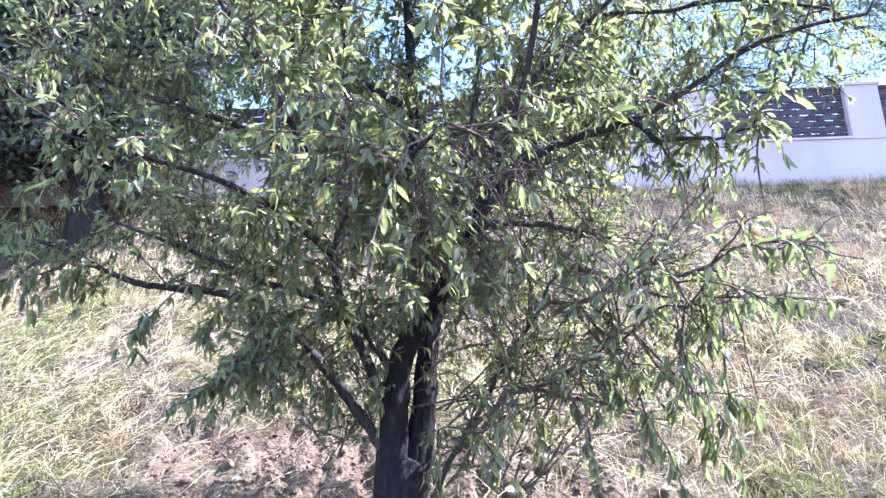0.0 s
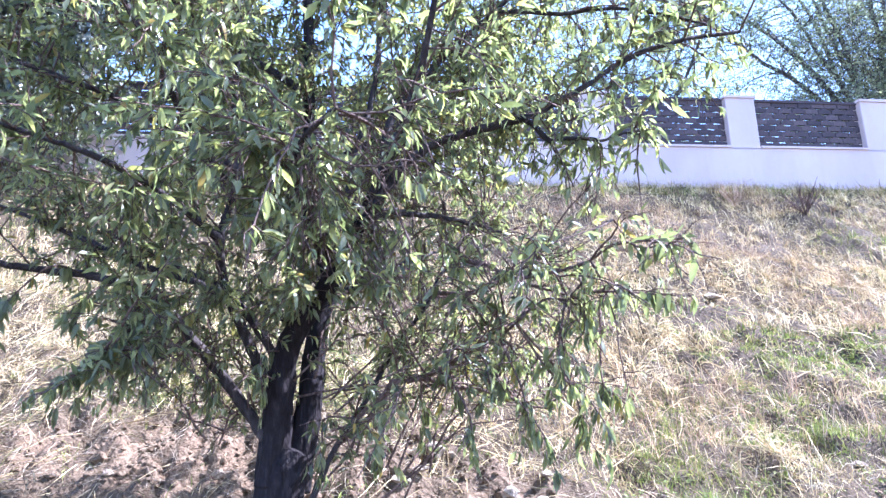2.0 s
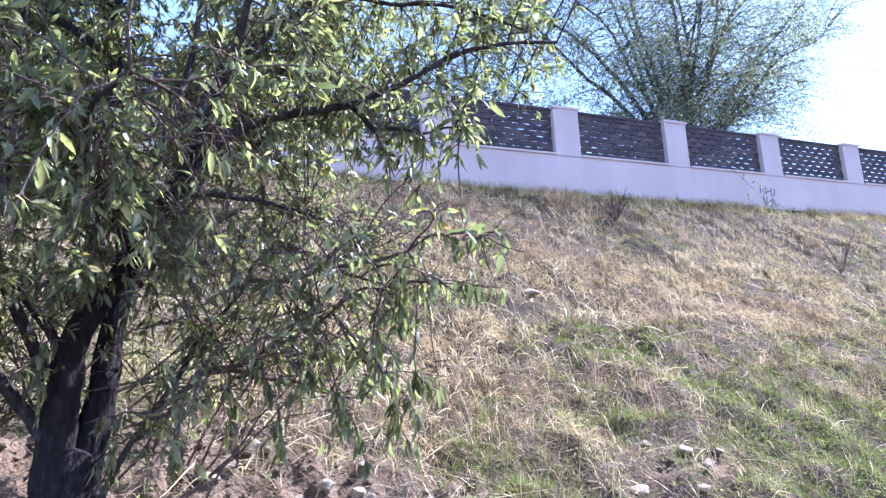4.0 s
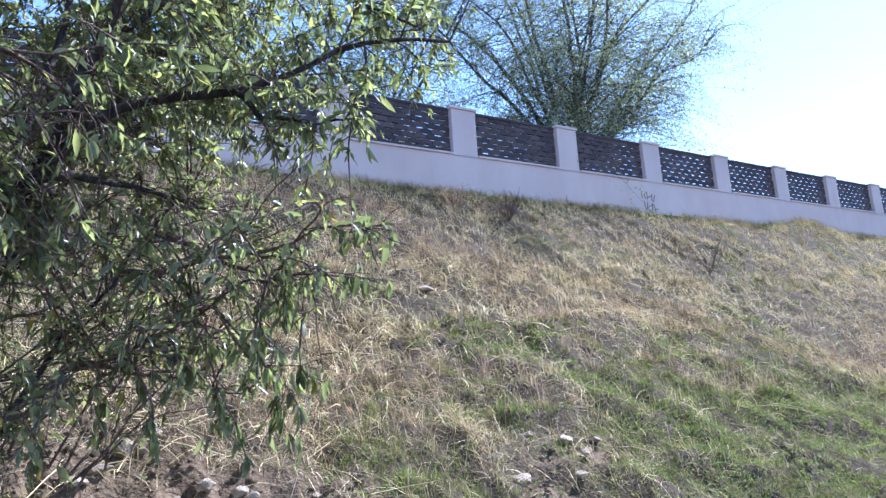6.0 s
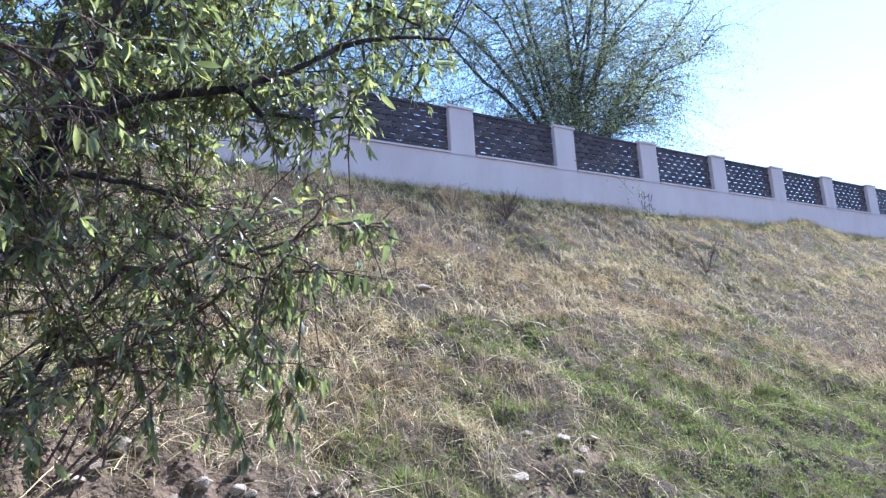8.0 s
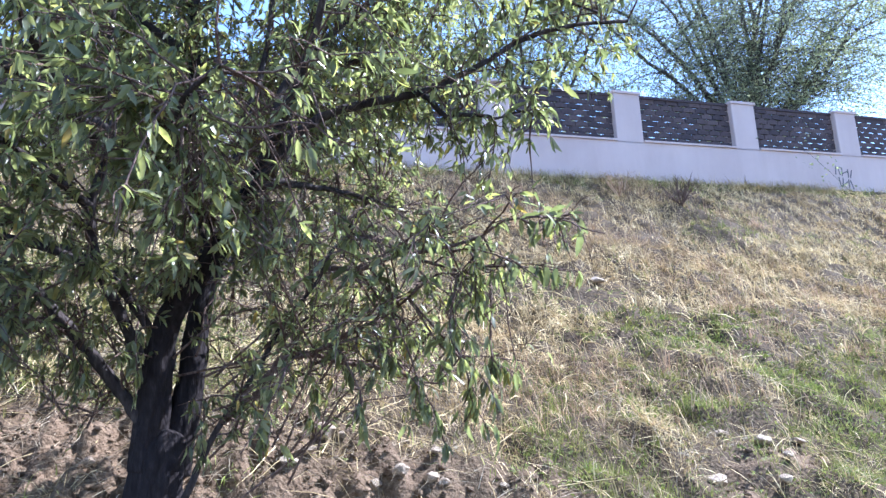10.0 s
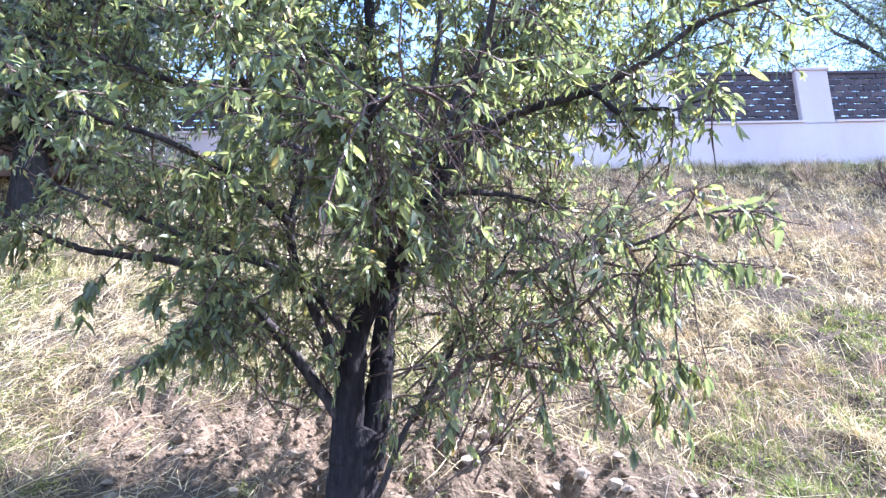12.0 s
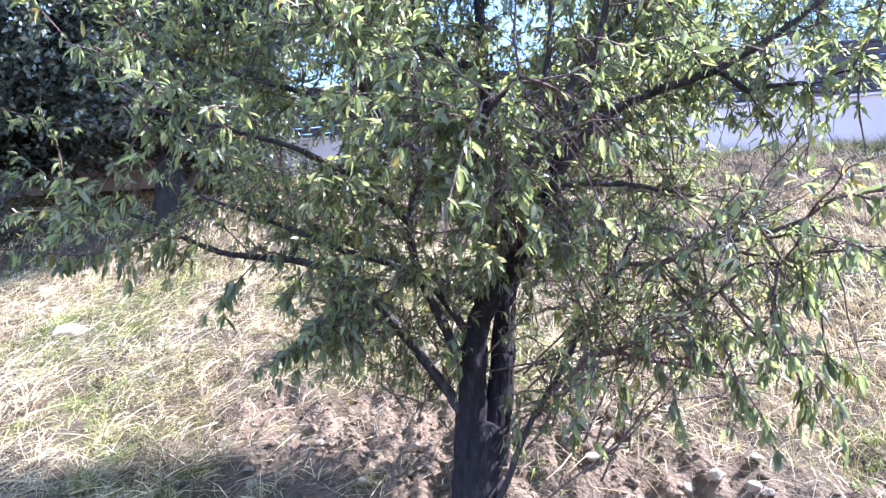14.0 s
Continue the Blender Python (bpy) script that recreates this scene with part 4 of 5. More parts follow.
# ---- other trees ----
def build_tree(name, at, label, height, fork, stems, radius, n_leaf, leaf_size, leaf_mat, seed, lean_out=0.7, droop=-0.02, trunk_r=0.16, crown_low=None, airy=0.9, low=False, bark=FAR_BARK, spread_out=()):
    """A tree with a short trunk, fanned stems, branches and a crown of small leaves."""
    rs = np.random.RandomState(seed)
    tree = Tree(name, at, label)
    a = np.array(at, float)
    top = a + np.array([0, 0, fork])
    trunk = curve([a - (0, 0, 0.3), a + (0.03, 0, fork * 0.5), top], 10)
    v, q, t = tube(trunk, np.linspace(trunk_r, trunk_r * 0.8, 10), 12, 0.12, rs)
    tree.add("trunk", v, [q, t], bark)
    ends, twigs = [], []
    for k in range(stems + len(spread_out)):
        th = 2 * np.pi * (k + rs.rand()) / stems
        out = lean_out * (0.25 + 0.9 * rs.rand())
        if k >= stems:  # low limbs that reach far out to one side
            th, out = spread_out[k - stems]
        s = wander(top - (0, 0, 0.25 * rs.rand()), (math.cos(th) * out, math.sin(th) * out, 1.0), (height - fork) * rs.uniform(0.75, 1.0), 14, rs, 0.11, 0.02)
        v, q, t = tube(s, np.linspace(trunk_r * rs.uniform(0.2, 0.4), 0.010, 14), 7, 0.1, rs)
        tree.add("stem", v, [q, t], bark)
        for j in range(1 if low else 3, 14):
            for _ in range(4 if low else 3 if j < 6 else 5):
                p = s[j - 1] + (s[j] - s[j - 1]) * rs.rand()
                th2 = rs.rand() * 2 * np.pi
                reach = radius * rs.uniform(0.25, 0.62) * (1.05 - 0.03 * j)
                rise = rs.uniform(-0.1, 0.9)
                if low:  # long arching side branches that hang at their ends
                    reach = radius * rs.uniform(0.25, 0.62) * (1.1 - 0.045 * j)
                    rise = rs.uniform(0.2, 1.0)
                b = wander(p, (math.cos(th2), math.sin(th2), rise), reach, 8, rs, 0.14, droop)
                twigs.append(tube(b, np.linspace(0.015, 0.003, 8), 3))
                ends.append(b)
                for _ in range(2):
                    k2 = rs.randint(2, 7)
                    c = wander(b[k2], b[k2] - b[k2 - 1] + rs.normal(0, 0.12, 3) * radius * 0.1 * 3, radius * rs.uniform(0.12, 0.28), 4, rs, 0.2, droop * 2)
                    twigs.append(tube(c, np.linspace(0.005, 0.002, 4), 3))
                    ends.append(c)
    v, f = join_tubes(twigs)
    tree.add("branch_growth", v, f, bark, kind="stuff")
    pick = rs.randint(0, len(ends), n_leaf)
    pts = np.empty((n_leaf, 3))
    for i, e in enumerate(pick):
        c = ends[e]
        k = rs.randint(len(c) // 2, len(c)) if low else rs.randint(1, len(c))
        pts[i] = c[k - 1] + (c[k] - c[k - 1]) * rs.rand()
    pts += rs.normal(0, leaf_size * airy, pts.shape)
    if crown_low is not None:
        pts = pts[pts[:, 2] > crown_low + 0.5 * rs.rand(len(pts))]
    n = len(pts)
    d = rs.normal(0, 1, (n, 3)) + (0, 0, -0.4)
    shape = (np.array([(0, 0, 0), (0.5, -0.26, 0.05), (1, 0, -0.1), (0.5, 0.26, 0.05)], float), np.array([(0, 1, 2, 3)]), np.array([(0, 1, 2)])[:0])
    v, (q, t), _ = place_leaves(pts, d, rs.uniform(-3, 3, n), leaf_size * rs.uniform(0.6, 1.3, n), shape)
    tree.add("crown", v, [q], leaf_mat, smooth=False, kind="stuff")
    return tree


build_tree("elm_tree", (11.6, 11.6, 4.7), "tall fan-shaped elm with fine leaves behind the wall", 11.0, 2.0, 11, 5.6, 110000, 0.06, HAZED_LEAF, 5, 0.6, -0.13, 0.2, None, 2.0, True, spread_out=((0.1, 1.5), (-0.25, 1.15), (0.4, 0.95), (3.0, 1.3), (2.7, 1.0), (0.0, 1.9), (-0.5, 1.5)))
build_tree("elm_tree", (7.2, 14.6, 4.7), "tall leafy elm standing behind the wall", 11.0, 2.2, 10, 5.2, 60000, 0.062, HAZED_LEAF, 6, 0.7, -0.11, 0.2, None, 1.3, True)
build_tree("evergreen_tree", (-4.7, 8.1, float(ground_z(-4.7, 8.1))), "dark dense evergreen tree in front of the wall", 6.5, 0.9, 10, 3.2, 75000, 0.10, DARK_LEAF, 8, 0.75, -0.13, 0.24, 4.6, low=True, bark=DARK_BARK)
build_tree("evergreen_tree", (-7.6, 7.9, float(ground_z(-7.6, 7.9))), "dark dense evergreen tree by the wall", 7.0, 0.9, 10, 3.4, 55000, 0.108, DARK_LEAF, 10, 0.9, -0.13, 0.22, 4.7, low=True, bark=DARK_BARK)
build_tree("evergreen_tree", (-10.6, 8.3, float(ground_z(-10.6, 8.3))), "dark dense evergreen tree at the wall's far end", 7.5, 1.0, 10, 3.6, 36000, 0.14, DARK_LEAF, 9, 1.1, -0.07, 0.22, 4.4, bark=DARK_BARK)
build_tree("evergreen_shrub", (-7.0, 7.0, float(ground_z(-7.0, 7.0))), "sunlit green evergreen shrub below the wall", 2.1, 0.3, 9, 1.2, 9000, 0.06, SHRUB_LEAF, 31, 1.1, -0.05, 0.05, 4.0)


# ---- stones ----
def rock_mesh(seed, flat):
    rs = random.Random(seed)
    bm = bmesh.new()
    bmesh.ops.create_icosphere(bm, subdivisions=3, radius=1.0)
    off = Vector((rs.uniform(0, 50), rs.uniform(0, 50), rs.uniform(0, 50)))
    cuts = [(Vector((rs.uniform(-1, 1), rs.uniform(-1, 1), rs.uniform(-1, 1))).normalized(), rs.uniform(0.5, 0.82)) for _ in range(13)]
    for v in bm.verts:
        p = v.co.copy()
        for nrm, dist in cuts:
            over = p.dot(nrm) - dist
            if over > 0:
                p -= nrm * over
        p *= 1 + 0.10 * noise.noise(p * 1.7 + off) + 0.04 * noise.noise(p * 5 + off)
        v.co = Vector((p.x, p.y * 0.85, p.z * flat))
    me = bpy.data.meshes.new("stone")
    bm.to_mesh(me)
    bm.free()
    me.materials.append(STONE)
    return me


ROCKS = [rock_mesh(k, f) for k, f in enumerate((0.75, 0.6, 0.45, 0.85, 0.55, 0.35))]


def stone(x, y, size, shape, turn=0.0, sink=0.3, label="pale stone lying on the bare earth", tilt=0.0):
    ob = new("stone", ROCKS[shape])
    ob.matrix_world = pose(x, y, float(ground_z(x, y)) + size * (0.5 - sink), 15 + tilt, tilt * 0.5, turn) @ Matrix.Scale(size, 4)
    return tagged(ob, label, "stone", "stones on the bank")


LOW, FLAT = "small pale stone in the grass", "flat pale stone half buried in earth"
stone(0.55, 3.85, 0.080, 3, 159, -0.12, "large rounded cream stone on bare earth")
stone(0.44, 3.80, 0.050, 1, 65, 0.10)
stone(0.34, 3.57, 0.061, 2, 91, 0.20, FLAT)
stone(0.43, 3.65, 0.075, 5, 166, 0.20, FLAT)
stone(0.60, 3.72, 0.048, 5, 135, 0.20, FLAT)
stone(0.73, 3.96, 0.044, 4, 7, 0.15)
stone(0.66, 3.85, 0.035, 0, 119, 0.20)
stone(0.77, 3.49, 0.049, 0, 63, 0.20)
stone(0.89, 3.43, 0.056, 3, 166, 0.12)
stone(1.05, 3.43, 0.050, 1, 13, 0.12)
stone(1.12, 3.43, 0.040, 4, 40, 0.15)
stone(1.12, 3.53, 0.041, 2, 28, 0.20)
stone(1.46, 3.43, 0.037, 2, 95, 0.20)
stone(3.44, 3.69, 0.085, 2, 120, -0.05, "flat pale stone in the grass")
stone(3.66, 3.60, 0.066, 5, 63, -0.05, "flat pale stone in the grass")
stone(3.33, 3.36, 0.045, 4, 97, 0.0, LOW)
stone(2.79, 3.35, 0.066, 1, 139, 0.05, "pale stone in the grass")
stone(3.23, 3.81, 0.055, 2, 26, 0.0, "flat pale stone in the grass")
stone(3.13, 3.20, 0.045, 0, 146, 0.05, LOW)
stone(4.08, 3.00, 0.040, 5, 63, 0.10, "small white stone in the grass")
stone(3.79, 6.13, 0.095, 2, 55, -0.1, "flat pale stone high on the grass bank")
stone(-1.21, 3.88, 0.038, 4, 104, 0.15)
stone(-0.64, 3.85, 0.048, 1, 71, 0.20)
stone(-1.52, 3.64, 0.045, 0, 46, 0.12)
stone(-1.58, 3.73, 0.036, 2, 20, 0.12)
stone(-0.88, 3.55, 0.036, 3, 99, 0.20)
stone(-4.11, 5.55, 0.15, 0, 30, 0.35, "grey stone lying in dry straw")


def build_pebbles():
    rs = np.random.RandomState(3)
    x, y = scatter(8500, -2.2, 3.9, 2.9, 4.8, lambda x, y: bare(x, y) ** 1.5, 21)
    ico = bmesh.new()
    bmesh.ops.create_icosphere(ico, subdivisions=1, radius=1.0)
    v0 = np.array([v.co[:] for v in ico.verts])
    ico.verts.index_update()
    f0 = np.array([[v.index for v in f.verts] for f in ico.faces])
    ico.free()
    n = len(x)
    s = 0.004 + 0.024 * rs.rand(n) ** 4
    v = v0[None] * (1 + 0.9 * (rs.rand(n, len(v0), 1) - 0.5)) * (s[:, None] * rs.uniform(0.5, 1.3, (n, 3)) * np.array([1, 1, 0.7]))[:, None]
    v = v + np.stack([x, y, ground_z(x, y) + s * 0.2], 1)[:, None]
    f = (f0[None] + (np.arange(n) * len(v0))[:, None, None]).reshape(-1, 3)
    ob = new("pebbles", mesh_of("pebbles", v.reshape(-1, 3), [f], CLOD))
    tagged(ob, "small clods and pebbles on bare earth", "pebbles", kind="stuff")


build_pebbles()


def build_clods():
    """Lumps of earth broken out of the cut bank."""
    rs = np.random.RandomState(17)
    x, y = scatter(900, -2.2, 1.9, 2.9, 4.7, lambda x, y: bare(x, y) ** 2, 77)
    ico = bmesh.new()
    bmesh.ops.create_icosphere(ico, subdivisions=2, radius=1.0)
    v0 = np.array([v.co[:] for v in ico.verts])
    ico.verts.index_update()
    f0 = np.array([[v.index for v in f.verts] for f in ico.faces])
    ico.free()
    vs, fs, o = [], [], 0
    for px, py in zip(x, y):
        s = 0.012 + 0.026 * rs.rand() ** 3
        k = rs.rand(2) * 90
        lump = 0.35 + 1.3 * vnoise(v0[:, 0] * 1.3 + v0[:, 2] + k[0], v0[:, 1] * 1.3 - v0[:, 2] + k[1]) + 0.3 * (vnoise(v0[:, 0] * 4 + k[1], v0[:, 1] * 4 + v0[:, 2] * 4 + k[0]) - 0.5)
        v = v0 * lump[:, None] * s * rs.uniform(0.6, 1.4, 3) * np.array([1, 1, 0.75])
        vs.append(v + (px, py, float(ground_z(px, py)) - 0.35 * s))
        fs.append(f0 + o)
        o += len(v0)
    tagged(new("clods", mesh_of("clods", np.vstack(vs), [np.vstack(fs)], CLOD)), "lumps of dry brown earth on the cut bank", "earth clods", kind="stuff")


build_clods()


# ---- grass ----
def green_patch(x, y):
    """Where the grass is green: the foot of the bank, and a few spots higher up."""
    g = vnoise(x * 0.55 + 3, y * 0.8 + 7) * 0.6 + vnoise(x * 1.6, y * 2.2 + 30) * 0.4
    fringe = vnoise(x * 1.3 + 70, y * 1.6) - 0.5
    low = np.clip((4.6 - y + 1.5 * fringe) / 0.8, 0, 1) * np.clip((x - 3.1) / 1.0, 0, 1) * np.clip(1.9 * vnoise(x * 3.1, y * 3.4 + 5) - 0.35, 0.05, 1) * np.clip(2.2 * vnoise(x * 7.3 + 4, y * 7.9) - 0.45, 0.1, 1)
    foot = 0.95 * np.clip((4.1 - y) / 0.7, 0, 1) * np.clip((x - 0.9) / 0.5, 0, 1) * vnoise(x * 2.7 + 9, y * 3.4) * 1.5
    spots = sum(np.exp(-((x - cx) / w) ** 2 - ((y - cy) / d) ** 2) for cx, cy, w, d in ((6.25, 6.6, 0.45, 0.3), (6.5, 7.55, 0.5, 0.45), (1.85, 3.55, 0.45, 0.3), (5.0, 8.85, 1.3, 0.2), (-3.4, 6.0, 0.8, 0.5), (-3.2, 4.3, 0.35, 0.3), (4.9, 4.1, 0.5, 0.35), (6.7, 4.8, 0.7, 0.4), (5.2, 5.3, 0.5, 0.25), (3.3, 4.0, 0.5, 0.25), (2.2, 4.1, 0.4, 0.25)))
    mixed = np.clip((5.6 - y) / 1.2, 0, 1) * np.clip((x - 1.6) / 0.8, 0, 1) * np.clip(2.4 * vnoise(x * 4.3 + 21, y * 4.7) - 0.7, 0, 1)
    return np.clip((g - 0.47) * 2.4 + low + foot + 1.1 * spots + 0.42 * mixed, 0, 1)


def rusty_patch(x, y):
    spots = sum(np.exp(-((x - cx) / w) ** 2 - ((y - cy) / d) ** 2) for cx, cy, w, d in ((4.5, 6.95, 0.7, 0.4), (4.1, 5.2, 0.5, 0.4), (3.0, 4.5, 0.5, 0.3), (7.9, 6.9, 0.9, 0.5), (6.7, 5.5, 0.8, 0.4), (15.5, 8.2, 2.0, 0.5), (7.0, 8.75, 0.5, 0.15)))
    return np.clip((vnoise(x * 0.8 + 60, y * 0.9 + 11) - 0.58) * 3 + 0.8 * spots, 0, 1) * np.clip((x - 0.5) / 2, 0, 1)


def build_grass():
    grass = lambda x, y: 1 - bare(x, y)
    left = lambda x: np.clip((1.0 - x) / 1.2, 0, 1)
    right = lambda x: np.clip((x + 0.2) / 1.0, 0, 1)

    near, bank, foot, slope = (-6, 1.2, 2.8, 7.0), (-0.2, 9, 2.6, 6.8), (0.9, 8.5, 2.2, 4.7), (-0.2, 9, 3.0, 8.8)

    def lay(name, n, box, keep, lo, hi, w, lean, mat, label, flat=0.0, seed=1, lift=0.0, per=0, wide=0.05):
        rs = np.random.RandomState(seed + 50)
        a = None
        if per:
            x, y, a = tufts(n, per, *box, keep, seed, wide)
        else:
            x, y = scatter(n, *box, keep, seed)
        ln = lo + (hi - lo) * rs.rand(len(x)) ** 1.5
        w = w * (np.clip(0.42 + 0.25 * (y - 3.0), 0.42, 1) if box in (bank, foot, slope) else 1.0)
        blades(name, x, y, ln, w * rs.uniform(0.6, 1.4, len(x)), lean, mat, label, flat=flat, direction=a, lift=lift)

    clump = lambda x, y, f=2.6: np.clip(vnoise(x * f + 40, y * f) * 2.4 - 0.6, 0.03, 1)
    lay("dry_grass", 9000, near, lambda x, y: grass(x, y) * left(x) * (0.12 + 0.88 * clump(x, y, 3.4)), 0.15, 0.55, 0.0043, 0.7, STRAW, "pale dry matted straw grass on the bank", 0.76, 2, 0.16)
    lay("dry_grass", 14500, near, lambda x, y: grass(x, y) * left(x) * (0.12 + 0.88 * clump(x, y, 3.4)), 0.12, 0.45, 0.0042, 0.6, WEATHERED, "grey weathered matted grass on the bank", 0.8, 51, 0.12)
    lay("dry_grass", 2600, near, lambda x, y: grass(x, y) * left(x) * clump(x, y), 0.12, 0.36, 0.004, 1.3, STRAW, "tufts of dry straw in the matted grass", 0.35, 22, 0.02, 14, 0.05)
    lay("dry_grass", 19000, near, lambda x, y: np.clip(1.3 - bare(x, y), 0, 1) * left(x), 0.04, 0.2, 0.0032, 0.6, WEATHERED, "broken grey straw over the earth", 0.85, 26, 0.05)
    lay("green_grass", 4800, near, lambda x, y: grass(x, y) * left(x) * np.clip((vnoise(x * 1.4 + 17, y * 1.6) - 0.36) * 3, 0.1, 1), 0.06, 0.22, 0.0045, 1.0, GREEN, "green blades among the straw", 0.35, 24, 0.06, 12, 0.08)
    lay("dry_grass", 17000, bank, lambda x, y: grass(x, y) * right(x) * (1 - 0.85 * green_patch(x, y)) * (0.1 + 0.9 * clump(x, y, 3.5)), 0.08, 0.30, 0.0074, 0.6, STRAW, "tangled dry grass litter on the bank", 0.66, 3, 0.09)
    lay("dry_grass", 5500, bank, lambda x, y: grass(x, y) * right(x) * (1 - 0.85 * green_patch(x, y)) * clump(x, y, 4.1), 0.05, 0.22, 0.0088, 0.6, STRAW, "tufts of dry grass on the bank", 0.2, 23, 0.0, 10, 0.04)
    lay("green_grass", 8200, bank, lambda x, y: np.clip(green_patch(x, y) + 0.15, 0, 1) * right(x) * np.clip(grass(x, y) + 0.1, 0, 1) * clump(x, y, 3.3), 0.03, 0.12, 0.0095, 0.4, GREEN, "tufts of short green grass on the lower bank", 0.15, 7, 0.0, 11, 0.045)
    lay("green_grass", 8000, foot, lambda x, y: np.clip(grass(x, y) * (0.1 + green_patch(x, y)) * (0.3 + 0.7 * clump(x, y, 2.4)), 0, 1) * np.clip((4.7 - y) / 0.8, 0, 1), 0.03, 0.13, 0.0095, 0.5, GREEN, "short green grass at the bank's foot", 0.15, 31, 0.0, 11, 0.05)
    lay("dry_grass", 18000, foot, lambda x, y: grass(x, y) * (1 - 0.6 * green_patch(x, y)) * clump(x + 7, y, 2.9), 0.04, 0.18, 0.0084, 0.4, WEATHERED, "dry litter in the grass at the bank's foot", 0.5, 32, 0.04)
    far = (-9, 22, 6.4, 9.0)
    lay("dry_grass", 24000, far, lambda x, y: (1 - 0.75 * green_patch(x, y)) * (0.5 + 0.5 * clump(x, y, 2.6)), 0.05, 0.16, 0.010, 0.4, STRAW, "tangled dry grass below the wall", 0.42, 4, 0.04)
    lay("dry_grass", 9500, far, lambda x, y: np.clip(vnoise(x * 2.6, y * 3.0 + 80) * 1.8 - 0.35, 0.04, 1), 0.05, 0.18, 0.009, 0.45, STRAW, "tufts of dry grass below the wall", 0.15, 25, 0.0, 10, 0.05)
    lay("green_grass", 5500, far, lambda x, y: np.clip(green_patch(x, y) + 0.6 * np.clip((y - 8.7) / 0.3, 0, 1), 0, 1), 0.05, 0.15, 0.008, 0.4, GREEN, "green grass along the wall's foot", 0.15, 8, 0.0, 11, 0.07)
    lay("dry_grass", 3800, (-5, 22, 8.85, 9.05), lambda x, y: np.clip(vnoise(x * 1.9, 5.5 + 0 * y) * 1.6 - 0.1, 0.1, 1), 0.06, 0.26, 0.007, 0.4, STRAW, "dry grass standing against the wall", 0.1, 41, 0.0, 7, 0.05)
    lay("green_grass", 1800, (-5, 22, 8.8, 9.05), lambda x, y: np.clip(vnoise(x * 1.2 + 30, 9.5 + 0 * y) * 2 - 0.6, 0, 1), 0.05, 0.18, 0.008, 0.4, GREEN, "green weeds standing against the wall", 0.1, 42, 0.0, 8, 0.06)
    lay("dry_grass", 26000, (8, 22, 2.6, 6.6), lambda x, y: 1 - 0.5 * green_patch(x, y), 0.06, 0.24, 0.009, 0.3, STRAW, "dry grass on the sloping bank", 0.5, 5, 0.06)
    lay("green_grass", 2500, (8, 22, 2.6, 6.6), green_patch, 0.05, 0.17, 0.008, 0.9, GREEN, "green grass on the sloping bank", 0.2, 28, 0.0, 11, 0.07)
    heap = lambda x, y: np.clip(1 - bare(x, y), 0, 1) * np.clip(vnoise(x * 1.9 + 11, y * 2.2 + 5) * 2.6 - 0.9, 0.02, 1) * (1 - 0.8 * green_patch(x, y))
    lay("dry_grass", 1700, slope, lambda x, y: heap(x, y) * right(x), 0.14, 0.38, 0.0062, 0.95, STRAW, "heaps of fallen straw on the bank", 0.3, 61, 0.0, 18, 0.10)
    lay("dry_grass", 950, (-6, 0.4, 3.0, 7.5), lambda x, y: heap(x, y), 0.16, 0.42, 0.0046, 0.95, WEATHERED, "heaps of long grey fallen straw", 0.3, 62, 0.0, 18, 0.10)
    lay("dry_grass", 1500, (9, 22, 3.0, 8.8), heap, 0.14, 0.36, 0.007, 0.95, STRAW, "heaps of fallen straw far along the bank", 0.3, 63, 0.0, 18, 0.10)
    lay("rusty_grass", 3200, (0.6, 14, 3.9, 8.9), rusty_patch, 0.08, 0.3, 0.005, 0.3, RUST, "rust-coloured dry weeds on the bank", 0.1, 6, 0.0, 18, 0.09)
    lay("dry_stalks", 900, (-3.5, 7, 2.9, 6.0), lambda x, y: 0.5 + 0 * x, 0.25, 0.65, 0.0042, 0.5, STRAW, "long bent straw stalks", 0.75, 9, 0.08)
    lay("dry_roots", 9000, (-2.4, 2.2, 2.9, 5.0), lambda x, y: bare(x, y), 0.06, 0.28, 0.0028, 0.6, WEATHERED, "dead straw stalks over bare earth", 0.8, 10, 0.06)
    lay("ground_cover", 7000, (-14, 16, -8, 2.7), lambda x, y: np.clip(1.3 - np.hypot(x, y) / 14, 0, 1) * clump(x, y, 1.7), 0.04, 0.2, 0.006, 0.8, WEATHERED, "dry grass tufts on level ground", 0.3, 12, 0.0, 7, 0.06)


build_grass()


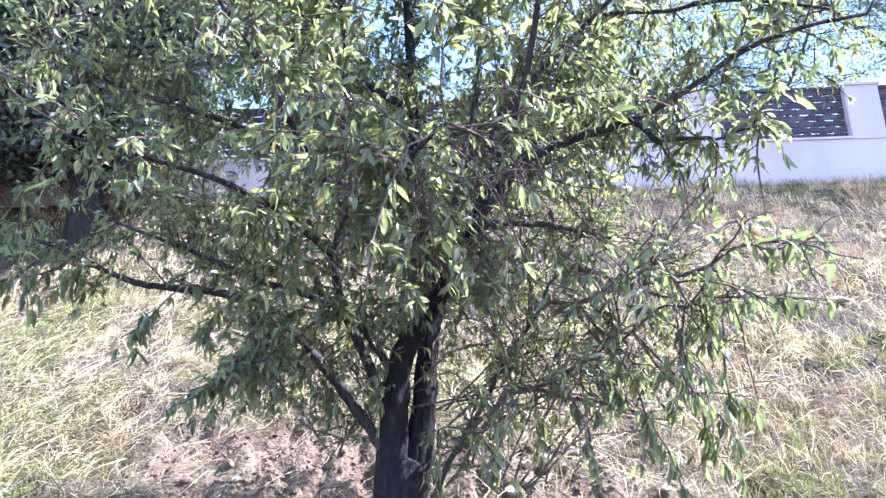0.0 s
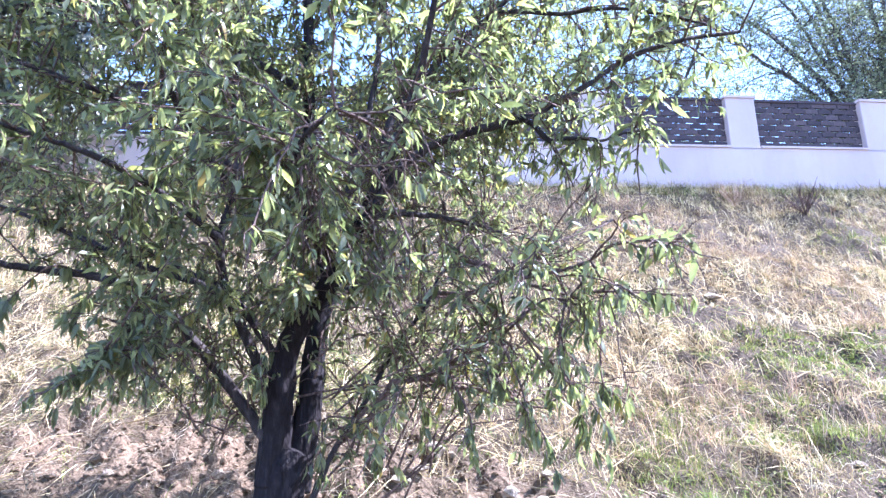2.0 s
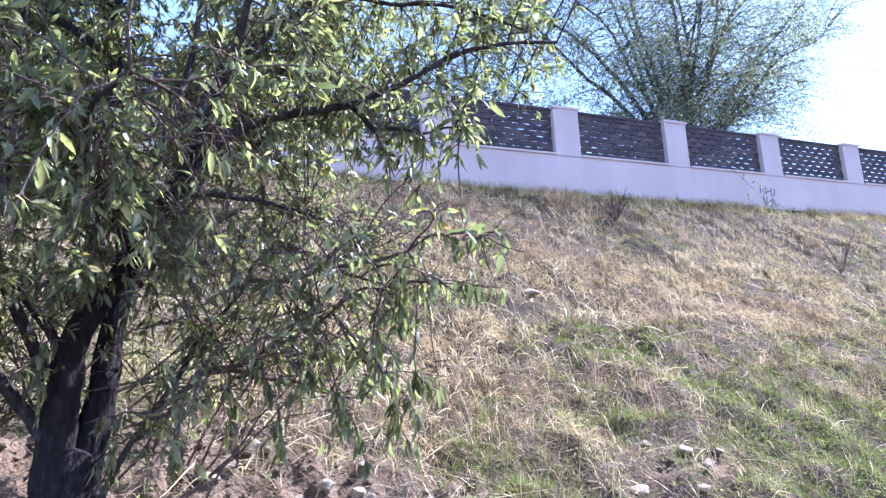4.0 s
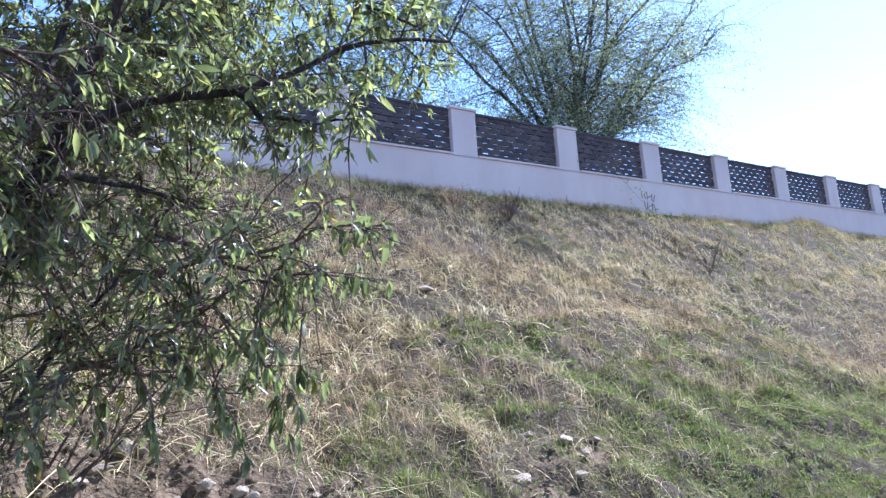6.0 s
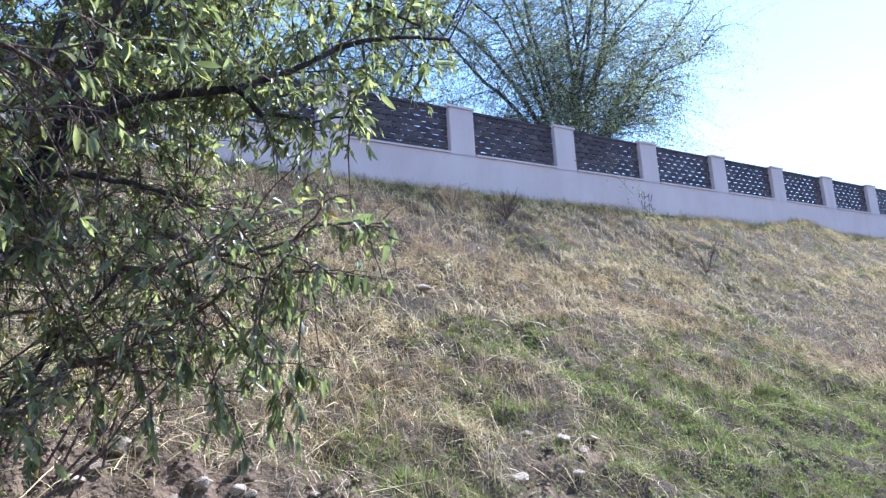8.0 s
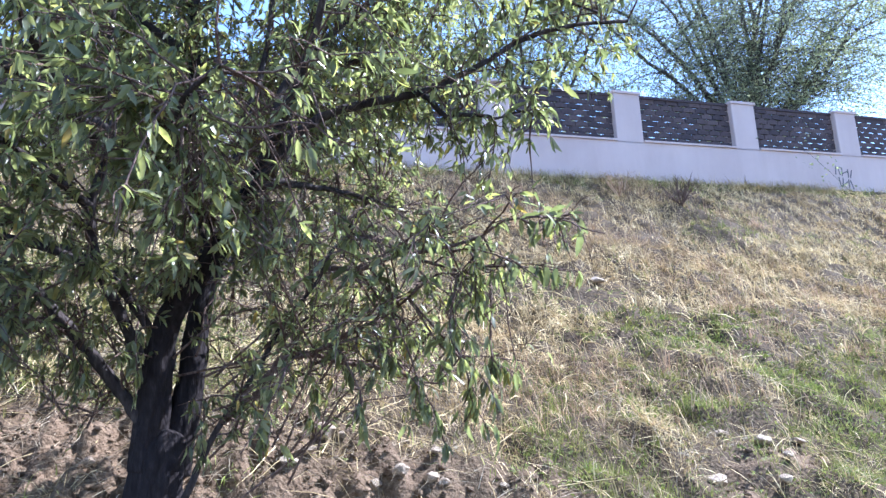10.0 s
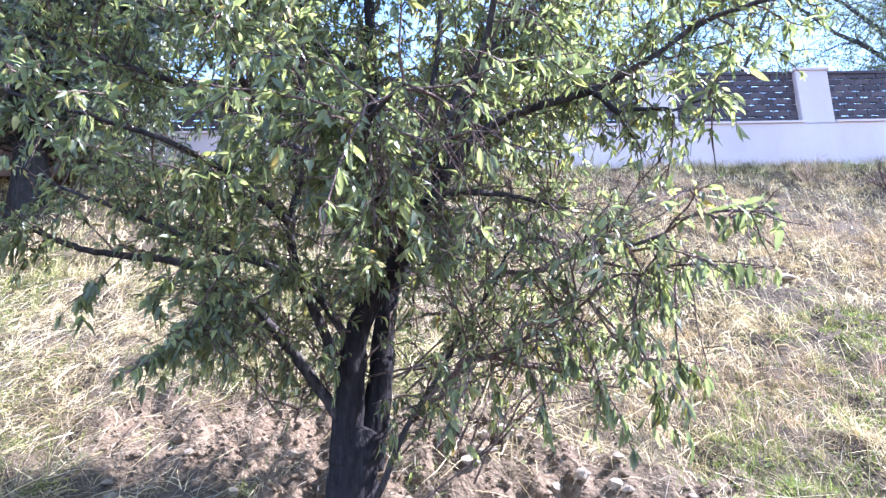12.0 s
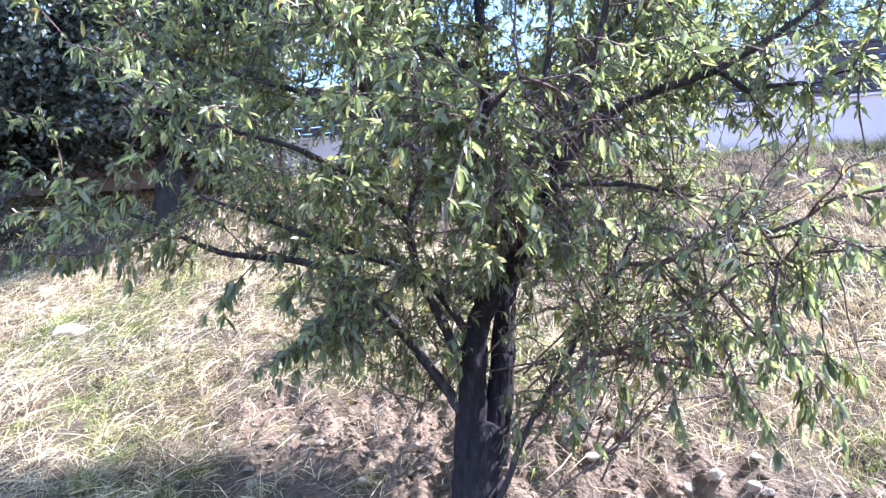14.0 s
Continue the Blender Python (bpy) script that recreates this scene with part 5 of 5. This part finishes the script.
def build_weeds():
    """Low rosettes of small broad leaves between the grass."""
    rs = np.random.RandomState(91)
    x, y = scatter(12000, 0.4, 9, 2.5, 6.2, lambda x, y: np.clip(green_patch(x, y) + 0.12, 0, 1) * np.clip(vnoise(x * 2.3 + 5, y * 2.3 + 1) * 2.2 - 0.7, 0.03, 1) * np.clip(1.15 - bare(x, y), 0, 1), 92)
    k = rs.randint(4, 11, len(x))
    x, y = np.repeat(x, k), np.repeat(y, k)
    a, up = rs.rand(len(x)) * 2 * np.pi, rs.uniform(0.15, 1.3, len(x))
    ahead = np.stack([np.cos(a), np.sin(a), up], 1)
    at = np.stack([x + 0.02 * rs.normal(0, 1, len(x)), y + 0.02 * rs.normal(0, 1, len(x)), ground_z(x, y) + 0.02 * rs.rand(len(x))], 1)
    shape = (np.array([(0, 0, 0), (0.55, -0.26, 0.06), (1, 0, -0.12), (0.55, 0.26, 0.06)], float), np.array([(0, 1, 2, 3)]), np.zeros((0, 3), int))
    v, (q, t), _ = place_leaves(at, ahead, rs.uniform(-0.8, 0.8, len(x)), rs.uniform(0.012, 0.034, len(x)), shape)
    tagged(new("low_weeds", mesh_of("low_weeds", v, [q], WEED)), "low green broad-leaved weeds in the grass", "weeds", kind="stuff")


build_weeds()


# ---- weeds and graffiti ----
def dry_bush(x, y, high, n, seed, mat, label):
    rs = np.random.RandomState(seed)
    z = float(ground_z(x, y))
    thing = Tree("dry_weed", (x, y, z), label, "weed")
    tubes = []
    for k in range(n):
        th = rs.rand() * 6.28
        s = wander((x, y, z - 0.02), (0.5 * math.cos(th), 0.5 * math.sin(th), 1), high * rs.uniform(0.6, 1), 7, rs, 0.1, 0)
        tubes.append(tube(s, np.linspace(0.007, 0.003, 7), 5))
        for _ in range(4):
            k2 = rs.randint(2, 6)
            tubes.append(tube(wander(s[k2], s[k2] - s[k2 - 1] + rs.normal(0, 0.03, 3), high * rs.uniform(0.15, 0.35), 5, rs, 0.15, 0), np.linspace(0.004, 0.002, 5), 4))
    v, f = join_tubes(tubes)
    thing.add("stalk_growth", v, f, mat, kind="stuff")


dry_bush(10.1, 7.03, 0.75, 9, 1, TWIG, "bare grey branching weed on the bank")
dry_bush(5.78, 8.51, 0.5, 22, 2, RUST, "rusty dry weed below the wall")
dry_bush(6.63, 8.14, 0.55, 26, 3, TWIG, "dark dry weed below the wall")


def build_graffiti():
    top = tagged(empty("graffiti", (11.22, WALL_Y - 0.004, 4.96)), "small black spray-painted scrawl on the wall", "graffiti")
    strokes = [(-0.2 + 0.075 * k, 0.16 - 0.012 * k, 0.022, 0.17, (9, -14, 5, 70, 3, 20)[k]) for k in range(6)]
    strokes += [(-0.14 + 0.075 * k, -0.07 - 0.012 * k, 0.022, 0.19, (-6, 12, 60, 4, -18)[k]) for k in range(5)]
    for dx, dz, w, h, turn in strokes:
        bm = bmesh.new()
        bmesh.ops.create_cube(bm, size=1.0, matrix=pose(dx, 0, dz, 0, turn, 0) @ Matrix.Diagonal((w, 0.004, h, 1)))
        me = bpy.data.meshes.new("stroke")
        bm.to_mesh(me)
        bm.free()
        me.materials.append(PAINT)
        ob = new("stroke", me)
        ob.parent = top


build_graffiti()
